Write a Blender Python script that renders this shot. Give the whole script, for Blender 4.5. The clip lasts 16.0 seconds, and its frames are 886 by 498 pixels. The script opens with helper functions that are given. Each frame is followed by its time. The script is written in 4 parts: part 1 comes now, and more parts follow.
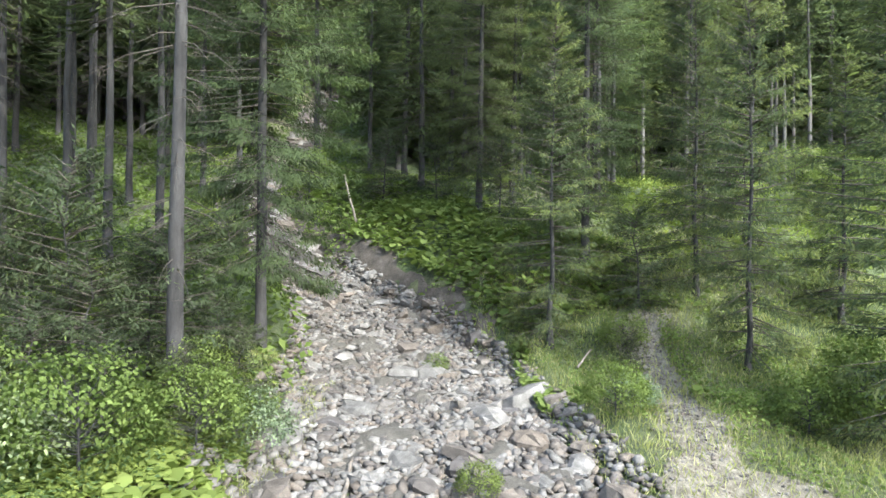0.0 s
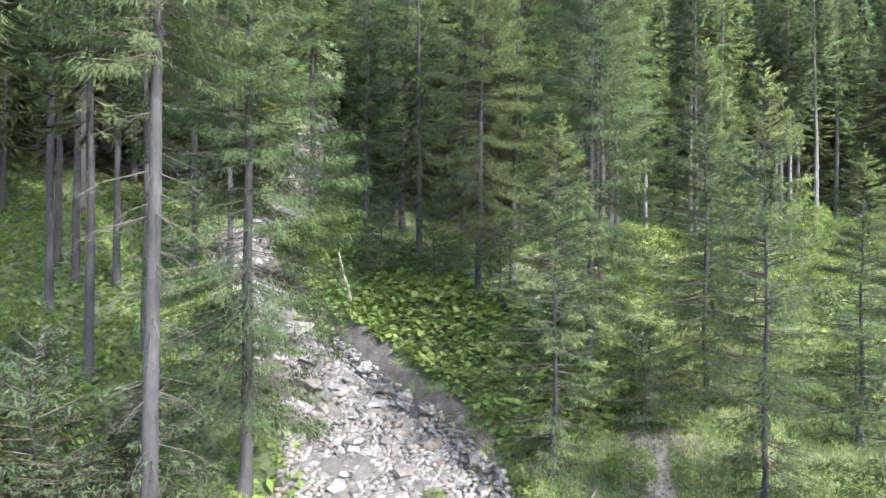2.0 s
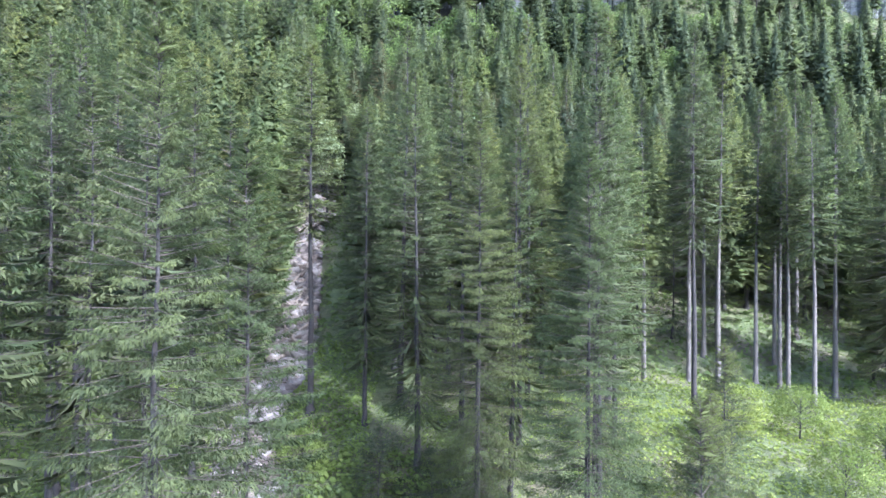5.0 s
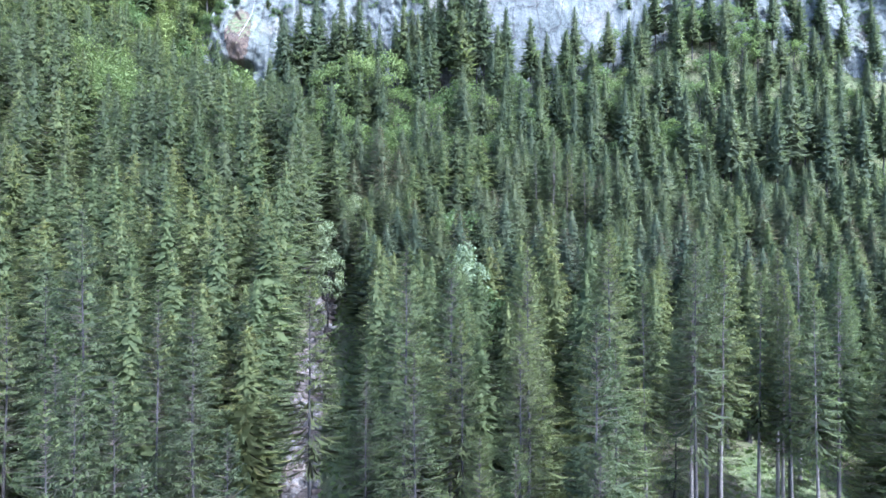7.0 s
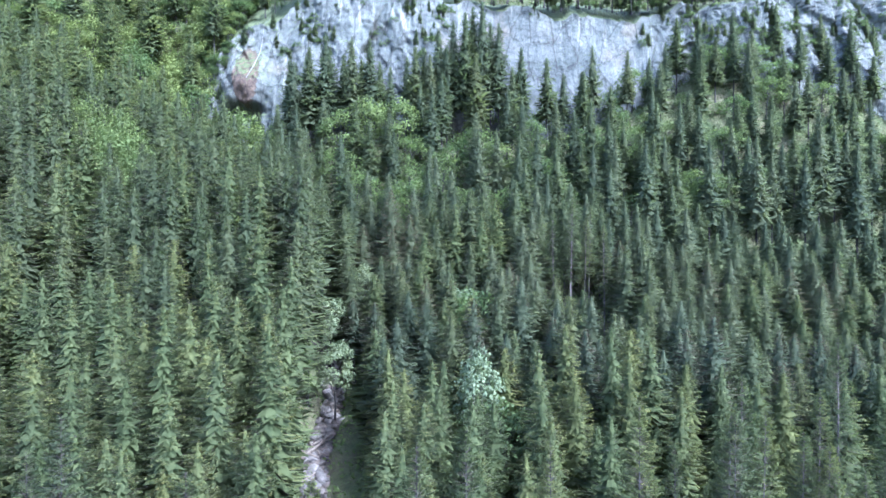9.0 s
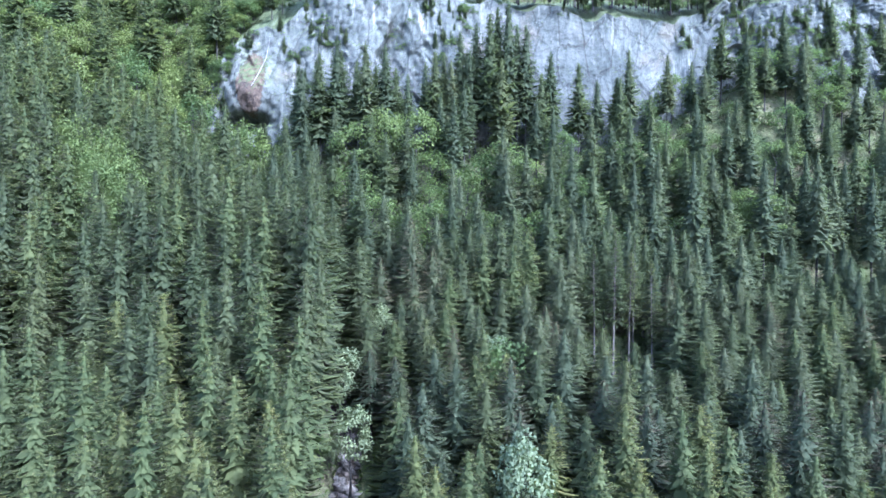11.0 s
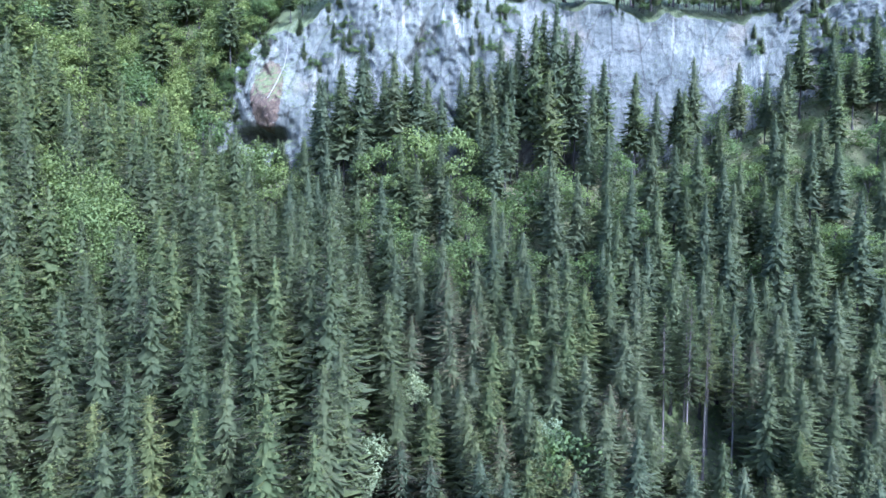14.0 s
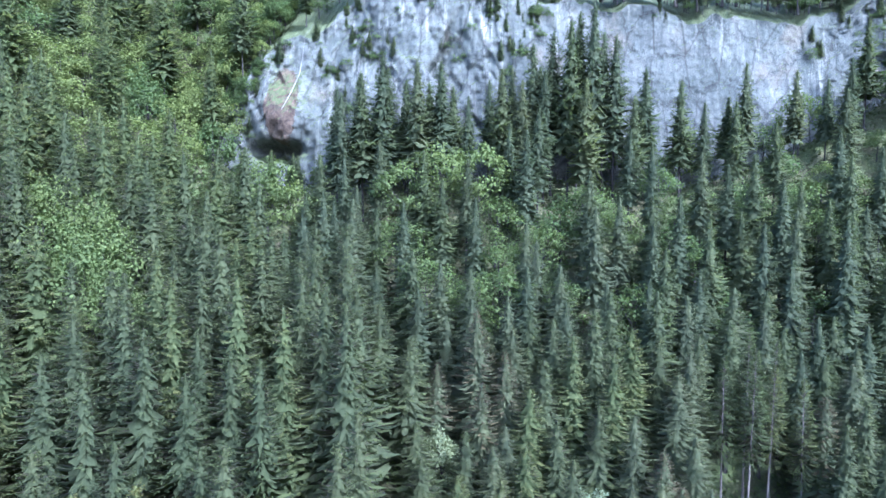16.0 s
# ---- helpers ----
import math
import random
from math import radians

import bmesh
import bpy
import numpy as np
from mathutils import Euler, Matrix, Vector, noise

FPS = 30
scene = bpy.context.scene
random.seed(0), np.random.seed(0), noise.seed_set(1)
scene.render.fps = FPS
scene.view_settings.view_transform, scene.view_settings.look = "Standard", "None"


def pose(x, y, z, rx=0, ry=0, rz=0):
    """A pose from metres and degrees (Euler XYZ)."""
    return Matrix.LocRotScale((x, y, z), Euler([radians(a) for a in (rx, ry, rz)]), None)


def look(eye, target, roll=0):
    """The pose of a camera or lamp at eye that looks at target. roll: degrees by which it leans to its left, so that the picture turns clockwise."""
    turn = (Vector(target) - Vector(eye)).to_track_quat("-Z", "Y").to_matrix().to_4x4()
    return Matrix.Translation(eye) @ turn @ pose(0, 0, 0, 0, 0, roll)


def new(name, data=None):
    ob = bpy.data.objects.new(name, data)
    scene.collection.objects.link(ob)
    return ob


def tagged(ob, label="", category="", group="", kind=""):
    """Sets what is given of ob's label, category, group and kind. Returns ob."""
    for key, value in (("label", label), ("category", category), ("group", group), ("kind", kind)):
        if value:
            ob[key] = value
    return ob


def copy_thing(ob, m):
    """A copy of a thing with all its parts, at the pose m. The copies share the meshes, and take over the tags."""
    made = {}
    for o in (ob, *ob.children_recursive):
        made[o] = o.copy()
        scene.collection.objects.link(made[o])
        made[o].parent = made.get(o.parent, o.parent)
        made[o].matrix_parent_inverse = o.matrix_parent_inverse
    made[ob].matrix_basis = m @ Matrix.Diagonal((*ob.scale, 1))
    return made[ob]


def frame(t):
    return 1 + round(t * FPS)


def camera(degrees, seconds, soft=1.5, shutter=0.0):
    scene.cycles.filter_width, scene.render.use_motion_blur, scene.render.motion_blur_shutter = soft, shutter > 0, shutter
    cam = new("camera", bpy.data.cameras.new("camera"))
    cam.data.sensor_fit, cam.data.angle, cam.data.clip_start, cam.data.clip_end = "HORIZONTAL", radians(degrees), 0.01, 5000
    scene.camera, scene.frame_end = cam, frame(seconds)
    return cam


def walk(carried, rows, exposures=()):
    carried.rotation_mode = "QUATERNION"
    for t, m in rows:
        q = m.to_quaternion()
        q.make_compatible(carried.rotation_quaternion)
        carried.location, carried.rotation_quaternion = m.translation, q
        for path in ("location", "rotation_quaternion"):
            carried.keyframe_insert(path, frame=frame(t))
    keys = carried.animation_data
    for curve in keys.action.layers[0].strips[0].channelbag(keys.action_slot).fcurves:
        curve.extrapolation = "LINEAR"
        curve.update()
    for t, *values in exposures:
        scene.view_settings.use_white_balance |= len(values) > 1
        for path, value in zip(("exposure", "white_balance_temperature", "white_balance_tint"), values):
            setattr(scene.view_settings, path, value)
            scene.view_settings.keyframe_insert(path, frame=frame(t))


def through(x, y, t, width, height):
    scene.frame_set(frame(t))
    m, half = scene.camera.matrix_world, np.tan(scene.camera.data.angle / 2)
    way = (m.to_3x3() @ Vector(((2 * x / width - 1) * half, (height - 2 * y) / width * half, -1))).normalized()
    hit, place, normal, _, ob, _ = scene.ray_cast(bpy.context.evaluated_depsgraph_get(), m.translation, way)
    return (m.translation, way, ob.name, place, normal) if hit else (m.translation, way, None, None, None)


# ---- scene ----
# ---- camera ----
cam = camera(70.0, 16.0, soft=1.55)


def view(x, y, z, tilt, turn, lean):
    return pose(x, y, z, tilt, 0, turn) @ pose(0, 0, 0, 0, 0, lean)


PATH = [
    (0, view(0.00, 0.00, 4.00, 90.45, -1.73, 0.60)),
    (0.5, view(-0.02, 0.84, 4.80, 90.45, -1.80, 0.58)),
    (1, view(-0.05, 1.02, 5.64, 90.45, -1.84, 0.59)),
    (1.5, view(-0.02, 0.99, 6.51, 90.45, -1.82, 0.57)),
    (2, view(0.07, 0.93, 7.47, 90.45, -1.75, 0.50)),
    (2.5, view(0.13, 0.86, 8.64, 90.46, -1.72, 0.38)),
    (3, view(0.13, 0.81, 10.03, 90.46, -1.71, 0.34)),
    (3.5, view(0.12, 0.78, 11.58, 90.46, -1.73, 0.33)),
    (4, view(0.10, 0.75, 13.54, 90.44, -1.75, 0.33)),
    (4.5, view(0.09, 0.73, 15.80, 90.43, -1.74, 0.31)),
    (5, view(0.11, 0.81, 18.30, 90.42, -1.72, 0.34)),
    (7.3, view(0.27, 1.09, 35.16, 90.27, -1.54, -0.06)),
    (7.5, view(0.30, 1.22, 36.97, 90.22, -1.54, -0.09)),
    (8, view(0.33, 1.96, 40.09, 90.03, -1.27, -0.02)),
    (8.5, view(0.31, 3.26, 42.06, 89.81, -0.85, 0.05)),
    (9, view(0.17, 4.73, 44.00, 89.61, -0.48, 0.15)),
    (11.5, view(-2.62, 17.83, 51.48, 88.52, 0.64, 0.23)),
    (12, view(-3.05, 20.03, 52.90, 88.28, 0.96, 0.30)),
    (12.5, view(-3.37, 22.03, 54.29, 87.99, 1.34, 0.34)),
    (13, view(-3.65, 23.96, 55.70, 87.69, 1.75, 0.44)),
    (13.5, view(-3.94, 25.91, 57.10, 87.37, 2.17, 0.50)),
    (14, view(-4.26, 27.89, 58.50, 87.04, 2.58, 0.53)),
    (14.5, view(-4.56, 29.85, 59.85, 86.73, 3.02, 0.56)),
    (15, view(-4.82, 31.80, 61.14, 86.45, 3.53, 0.59)),
    (15.5, view(-5.13, 33.73, 62.30, 86.23, 4.02, 0.60)),
    (16, view(-5.65, 35.81, 63.31, 86.10, 4.38, 0.60)),
]
walk(cam, PATH, ((0, 2.48, 6300, 5), (2, 2.95, 6050, 9), (3, 3.0, 5900, 13), (5, 2.98, 5420, 20), (8, 2.82, 5090, 19), (16, 2.6, 4960, 20)))

# ---- light ----
SUN_TO = Vector((0.5, -0.56, 0.76)).normalized()
elev = math.asin(SUN_TO.z)
azim = math.atan2(SUN_TO.x, SUN_TO.y)
world = bpy.data.worlds.new("sky")
scene.world = world
world.use_nodes = True
wn = world.node_tree.nodes
sky = wn.new("ShaderNodeTexSky")
sky.sky_type, sky.sun_disc = "NISHITA", False
sky.sun_elevation, sky.sun_rotation = elev, azim
sky.air_density, sky.dust_density, sky.ozone_density = 1.0, 2.5, 1.0
world.node_tree.links.new(sky.outputs[0], wn["Background"].inputs[0])
wn["Background"].inputs[1].default_value = 0.15
sun_data = bpy.data.lights.new("sun", "SUN")
sun_data.energy, sun_data.angle, sun_data.color = 2.0, radians(2.5), (1.0, 0.97, 0.92)
sun = new("sun", sun_data)
sun.matrix_world = look(SUN_TO * 200, (0, 0, 0))


# ---- materials ----
def material(name):
    m = bpy.data.materials.new(name)
    m.use_nodes = True
    n = m.node_tree.nodes
    return m, n, m.node_tree.links, n["Principled BSDF"]


def ramp(n, links, src, stops):
    r = n.new("ShaderNodeValToRGB")
    e = r.color_ramp.elements
    while len(e) < len(stops):
        e.new(0.5)
    for el, (p, c) in zip(e, stops):
        el.position, el.color = p, (*c, 1)
    links.new(src, r.inputs[0])
    return r.outputs[0]


def noise_at(n, links, scale, detail=6.0, rough=0.6, stretch=(1, 1, 1), coord="Object"):
    tc = n.new("ShaderNodeTexCoord")
    mp = n.new("ShaderNodeMapping")
    mp.inputs["Scale"].default_value = stretch
    nt = n.new("ShaderNodeTexNoise")
    nt.inputs["Scale"].default_value = scale
    nt.inputs["Detail"].default_value = detail
    nt.inputs["Roughness"].default_value = rough
    links.new(tc.outputs[coord], mp.inputs[0])
    links.new(mp.outputs[0], nt.inputs["Vector"])
    return nt.outputs["Fac"]


def mixed(n, links, fac, a, b, mode="MIX"):
    mx = n.new("ShaderNodeMix")
    mx.data_type, mx.blend_type = "RGBA", mode
    for sock, v in ((mx.inputs[0], fac), (mx.inputs[6], a), (mx.inputs[7], b)):
        if isinstance(v, bpy.types.NodeSocket):
            links.new(v, sock)
        elif isinstance(v, tuple):
            sock.default_value = (*v, 1)
        else:
            sock.default_value = v
    return mx.outputs[2]


def bump(n, links, bsdf, height, strength, dist):
    b = n.new("ShaderNodeBump")
    b.inputs["Strength"].default_value, b.inputs["Distance"].default_value = strength, dist
    links.new(height, b.inputs["Height"])
    links.new(b.outputs[0], bsdf.inputs["Normal"])


def leaf_material(name, dark, mid, light, through=0.3, rough=0.8, spread=0.18):
    """Foliage: each leaf or twig takes its own tone, each plant its own tint; light passes through."""
    m, n, links, bsdf = material(name)
    geo = n.new("ShaderNodeNewGeometry")
    info = n.new("ShaderNodeObjectInfo")
    col = ramp(n, links, geo.outputs["Random Per Island"], [(0, dark), (0.5, mid), (1, light)])
    tint = ramp(n, links, info.outputs["Random"], [(0, (1 - spread, 1 - spread * 0.8, 1 - spread)), (0.55, (1, 1, 1)),
                                                   (1, (1 + spread, 1 + spread * 0.5, 1 - spread * 0.3))])
    patch = ramp(n, links, noise_at(n, links, 0.35, 3.0), [(0.3, (0.78, 0.8, 0.8)), (0.7, (1.18, 1.16, 1.05))])
    col = mixed(n, links, 1.0, mixed(n, links, 1.0, col, tint, "MULTIPLY"), patch, "MULTIPLY")
    links.new(col, bsdf.inputs["Base Color"])
    bsdf.inputs["Roughness"].default_value = rough
    bsdf.inputs["Specular IOR Level"].default_value = 0.12
    tr = n.new("ShaderNodeBsdfTranslucent")
    links.new(mixed(n, links, 1.0, col, (1.12, 1.18, 0.8), "MULTIPLY"), tr.inputs[0])
    mx = n.new("ShaderNodeMixShader")
    mx.inputs[0].default_value = through
    links.new(bsdf.outputs[0], mx.inputs[1])
    links.new(tr.outputs[0], mx.inputs[2])
    links.new(mx.outputs[0], n["Material Output"].inputs[0])
    return m


def solid_material(name, stops, scale, rough=0.85, bump_scale=20.0, strength=0.5, dist=0.02, stretch=(1, 1, 1), vary=0.0, fine=None):
    m, n, links, bsdf = material(name)
    big = noise_at(n, links, scale, 5.0, 0.6, stretch)
    col = ramp(n, links, big, stops)
    grain = noise_at(n, links, bump_scale, 6.0, 0.65, stretch)
    col = mixed(n, links, 1.0, col, ramp(n, links, grain, fine or [(0.25, (0.6, 0.6, 0.6)), (0.75, (1.3, 1.3, 1.3))]), "MULTIPLY")
    if vary:
        info = n.new("ShaderNodeObjectInfo")
        geo = n.new("ShaderNodeNewGeometry")
        add = n.new("ShaderNodeMath")
        add.operation = "ADD"
        links.new(info.outputs["Random"], add.inputs[0])
        links.new(geo.outputs["Random Per Island"], add.inputs[1])
        half = n.new("ShaderNodeMath")
        half.operation = "FRACT"
        links.new(add.outputs[0], half.inputs[0])
        col = mixed(n, links, 1.0, col, ramp(n, links, half.outputs[0], [(0, (1 - vary, 1 - vary, 1 - vary * 0.9)), (0.35, (1.02, 0.9, 0.8)), (0.6, (0.95, 0.96, 0.98)),
                                                                        (1, (1 + vary, 1 + vary, 1 + vary))]), "MULTIPLY")
    links.new(col, bsdf.inputs["Base Color"])
    bsdf.inputs["Roughness"].default_value = rough
    bsdf.inputs["Specular IOR Level"].default_value = 0.3
    bump(n, links, bsdf, grain, strength, dist)
    return m


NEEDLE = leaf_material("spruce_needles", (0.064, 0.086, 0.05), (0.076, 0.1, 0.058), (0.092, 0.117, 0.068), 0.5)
NEEDLE_TIP = leaf_material("young_sunlit_spruce_needles", (0.11, 0.134, 0.06), (0.13, 0.155, 0.069), (0.155, 0.178, 0.082), 0.5)
# darker copy of the needles: undergrowth shade put into the colour
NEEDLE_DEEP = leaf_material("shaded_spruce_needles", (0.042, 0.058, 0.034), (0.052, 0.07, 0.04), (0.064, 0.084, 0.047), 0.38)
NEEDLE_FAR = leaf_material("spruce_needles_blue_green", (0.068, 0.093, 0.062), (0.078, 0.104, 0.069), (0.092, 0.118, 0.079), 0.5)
# lit copy of the needles: sunlight put into a yellower, paler green
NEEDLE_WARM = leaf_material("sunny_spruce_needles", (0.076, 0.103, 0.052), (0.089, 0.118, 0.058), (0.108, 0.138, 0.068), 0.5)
NEEDLE_RUSTY = leaf_material("brownish_spruce_needles", (0.06, 0.062, 0.042), (0.078, 0.078, 0.052), (0.1, 0.096, 0.064), 0.32)
LEAF = leaf_material("broad_leaves", (0.085, 0.132, 0.06), (0.098, 0.148, 0.067), (0.116, 0.166, 0.078), 0.5)
LEAF_FRESH = leaf_material("fresh_broad_leaves", (0.112, 0.16, 0.067), (0.124, 0.174, 0.073), (0.14, 0.19, 0.082), 0.4)
LEAF_PALE = leaf_material("pale_willow_leaves", (0.15, 0.2, 0.125), (0.175, 0.228, 0.145), (0.21, 0.262, 0.17), 0.38)
LEAF_BRIGHT = leaf_material("bright_herb_leaves", (0.1, 0.14, 0.042), (0.138, 0.185, 0.056), (0.185, 0.238, 0.08), 0.44)
GRASS = leaf_material("meadow_grass", (0.145, 0.17, 0.065), (0.215, 0.245, 0.1), (0.33, 0.34, 0.18), 0.4)
DRY_TWIG = solid_material("dry_grey_twigs", [(0.3, (0.04, 0.034, 0.028)), (0.7, (0.09, 0.08, 0.068))], 3.0, bump_scale=30.0)
BARK = solid_material("grey_spruce_bark", [(0.3, (0.023, 0.022, 0.022)), (0.55, (0.041, 0.04, 0.04)), (0.8, (0.075, 0.074, 0.073))], 2.2, 0.9, 14.0, 0.9, 0.03, (1, 1, 0.35))
# grey bark again, with the sunlight on the trunks put into its colour
BARK_SUNLIT = solid_material("sunlit_spruce_bark", [(0.3, (0.075, 0.071, 0.066)), (0.55, (0.12, 0.115, 0.108)), (0.8, (0.19, 0.185, 0.175))], 2.2, 0.9, 14.0, 0.9, 0.03, (1, 1, 0.35))
STONE = solid_material("pale_limestone", [(0.3, (0.07, 0.066, 0.061)), (0.55, (0.12, 0.115, 0.107)), (0.75, (0.205, 0.197, 0.185))], 1.6, 0.85, 16.0, 0.6, 0.03, vary=0.45)
GRAVEL = solid_material("grey_gravel", [(0.3, (0.06, 0.056, 0.048)), (0.6, (0.1, 0.094, 0.082)), (0.8, (0.165, 0.156, 0.138))], 3.0, 0.9, 34.0, 1.0, 0.06)
EARTH = solid_material("dark_bank_earth", [(0.3, (0.05, 0.043, 0.036)), (0.6, (0.10, 0.088, 0.075)), (0.8, (0.2, 0.185, 0.165))], 2.0, 0.95, 15.0, 1.0, 0.08)
DIRT = solid_material("trodden_dirt", [(0.3, (0.08, 0.075, 0.05)), (0.5, (0.15, 0.138, 0.108)), (0.75, (0.25, 0.232, 0.195))], 5.0, 0.95, 26.0, 1.0, 0.05)
WOOD = solid_material("weathered_log_wood", [(0.3, (0.1, 0.085, 0.07)), (0.7, (0.19, 0.17, 0.145))], 3.0, 0.85, 12.0, 0.5, 0.02, (1, 1, 0.2))


def ground_material():
    m, n, links, bsdf = material("forest_floor")
    big = noise_at(n, links, 0.22, 4.0)
    mid = noise_at(n, links, 1.7, 6.0, 0.7)
    fine = noise_at(n, links, 14.0, 6.0, 0.7)
    green = ramp(n, links, mid, [(0.3, (0.04, 0.06, 0.022)), (0.52, (0.07, 0.1, 0.035)), (0.75, (0.115, 0.145, 0.055))])
    brown = ramp(n, links, mid, [(0.3, (0.06, 0.05, 0.035)), (0.55, (0.11, 0.095, 0.06)), (0.75, (0.17, 0.15, 0.1))])
    fac = ramp(n, links, big, [(0.42, (0, 0, 0)), (0.66, (0.75, 0.75, 0.75))])
    col = mixed(n, links, fac, green, brown)
    col = mixed(n, links, 1.0, col, ramp(n, links, fine, [(0.25, (0.5, 0.5, 0.5)), (0.75, (1.4, 1.4, 1.4))]), "MULTIPLY")
    links.new(col, bsdf.inputs["Base Color"])
    bsdf.inputs["Roughness"].default_value = 0.95
    bump(n, links, bsdf, fine, 1.0, 0.1)
    return m


def spot(n, links, at, size):
    """1 inside an egg round a place, 0 outside."""
    tc = n.new("ShaderNodeTexCoord")
    sub = n.new("ShaderNodeVectorMath")
    sub.operation = "SUBTRACT"
    sub.inputs[1].default_value = at
    div = n.new("ShaderNodeVectorMath")
    div.operation = "DIVIDE"
    div.inputs[1].default_value = size
    ln = n.new("ShaderNodeVectorMath")
    ln.operation = "LENGTH"
    links.new(tc.outputs["Object"], sub.inputs[0])
    links.new(sub.outputs[0], div.inputs[0])
    links.new(div.outputs[0], ln.inputs[0])
    return ln.outputs["Value"]


def cliff_material():
    m, n, links, bsdf = material("streaked_limestone_cliff")
    runs = noise_at(n, links, 0.9, 6.0, 0.62, (1.0, 0.3, 0.07))
    bands = noise_at(n, links, 0.35, 5.0, 0.6, (0.18, 0.3, 1.0))
    fine = noise_at(n, links, 1.3, 8.0, 0.72, (1.0, 0.6, 0.7))
    stain = noise_at(n, links, 0.07, 4.0, 0.6, (1, 1, 0.8))
    patch = noise_at(n, links, 0.13, 5.0, 0.6, (1, 1, 0.8))
    col = ramp(n, links, patch, [(0.34, (0.063, 0.078, 0.075)), (0.5, (0.094, 0.111, 0.106)), (0.66, (0.138, 0.153, 0.146))])
    # pale runs of lime under the seeps
    where = ramp(n, links, stain, [(0.42, (0, 0, 0)), (0.6, (1, 1, 1))])
    lime = ramp(n, links, runs, [(0.54, (0, 0, 0)), (0.66, (0.7, 0.7, 0.7))])
    col = mixed(n, links, mixed(n, links, 1.0, where, lime, "MULTIPLY"), col, (0.27, 0.285, 0.265))
    col = mixed(n, links, 1.0, col, ramp(n, links, runs, [(0.3, (0.76, 0.78, 0.8)), (0.45, (1, 1, 1)), (0.7, (1.1, 1.1, 1.08))]), "MULTIPLY")
    col = mixed(n, links, 1.0, col, ramp(n, links, bands, [(0.36, (0.72, 0.73, 0.74)), (0.46, (1, 1, 1)), (0.6, (1.04, 1.04, 1.03)), (0.68, (1.22, 1.21, 1.19))]), "MULTIPLY")
    warm = ramp(n, links, fine, [(0.3, (0.09, 0.08, 0.06)), (0.7, (0.16, 0.145, 0.115))])
    col = mixed(n, links, ramp(n, links, noise_at(n, links, 0.1, 4.0, 0.6, (1.3, 1, 0.9)), [(0.58, (0, 0, 0)), (0.68, (0.55, 0.55, 0.55))]), col, warm)
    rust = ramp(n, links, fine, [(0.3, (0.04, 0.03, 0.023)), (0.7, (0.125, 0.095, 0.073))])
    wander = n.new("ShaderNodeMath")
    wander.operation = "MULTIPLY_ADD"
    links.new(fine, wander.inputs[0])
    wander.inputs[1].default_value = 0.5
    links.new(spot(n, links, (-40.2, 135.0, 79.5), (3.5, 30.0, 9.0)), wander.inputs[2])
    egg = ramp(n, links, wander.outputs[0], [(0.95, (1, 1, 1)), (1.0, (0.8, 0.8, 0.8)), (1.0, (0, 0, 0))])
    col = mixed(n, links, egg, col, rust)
    col = mixed(n, links, 1.0, col, ramp(n, links, fine, [(0.34, (0.62, 0.64, 0.66)), (0.44, (0.93, 0.94, 0.94)), (0.56, (1.03, 1.03, 1.03)), (0.68, (1.25, 1.24, 1.22))]), "MULTIPLY")
    # cracks between the blocks, broken up by a finer grain
    for size, stretch, depth in ((0.22, (1.0, 0.3, 0.55), 0.45), (0.8, (0.7, 0.3, 1.0), 0.68)):
        tc, mp, vo = n.new("ShaderNodeTexCoord"), n.new("ShaderNodeMapping"), n.new("ShaderNodeTexVoronoi")
        mp.inputs["Scale"].default_value = stretch
        mp.inputs["Rotation"].default_value = (0.0, 0.5, 0.0)
        vo.feature = "DISTANCE_TO_EDGE"
        vo.inputs["Scale"].default_value = size
        links.new(tc.outputs["Object"], mp.inputs[0])
        shift = n.new("ShaderNodeVectorMath")
        shift.operation = "MULTIPLY_ADD"
        links.new(ramp(n, links, fine, [(0.3, (0, 0, 0)), (0.7, (1, 1, 1))]), shift.inputs[0])
        shift.inputs[1].default_value = (0.9, 0.9, 0.9)
        links.new(mp.outputs[0], shift.inputs[2])
        links.new(shift.outputs[0], vo.inputs["Vector"])
        col = mixed(n, links, 1.0, col, ramp(n, links, vo.outputs["Distance"], [(0.0, (depth, depth, depth * 1.05)), (0.045, (1, 1, 1))]), "MULTIPLY")
    geo = n.new("ShaderNodeNewGeometry")
    sep = n.new("ShaderNodeSeparateXYZ")
    links.new(geo.outputs["True Normal"], sep.inputs[0])
    ledge = ramp(n, links, sep.outputs[2], [(0.42, (0, 0, 0)), (0.62, (0.9, 0.9, 0.9))])
    moss = ramp(n, links, fine, [(0.3, (0.04, 0.06, 0.025)), (0.7, (0.08, 0.11, 0.04))])
    col = mixed(n, links, ledge, col, moss)
    links.new(col, bsdf.inputs["Base Color"])
    bsdf.inputs["Roughness"].default_value = 0.9
    bump(n, links, bsdf, fine, 1.0, 0.4)
    return m


GROUND = ground_material()
CLIFF = cliff_material()


# ---- small tools ----
RNG = np.random.default_rng(7)


def lattice(ix, iy, seed):
    v = np.sin(ix * 127.1 + iy * 311.7 + seed * 74.7) * 43758.5453
    return v - np.floor(v)


def vnoise(x, y, seed=0):
    ix, iy = np.floor(x), np.floor(y)
    fx, fy = x - ix, y - iy
    fx, fy = fx * fx * (3 - 2 * fx), fy * fy * (3 - 2 * fy)
    a = lattice(ix, iy, seed) * (1 - fx) + lattice(ix + 1, iy, seed) * fx
    b = lattice(ix, iy + 1, seed) * (1 - fx) + lattice(ix + 1, iy + 1, seed) * fx
    return a * (1 - fy) + b * fy - 0.5


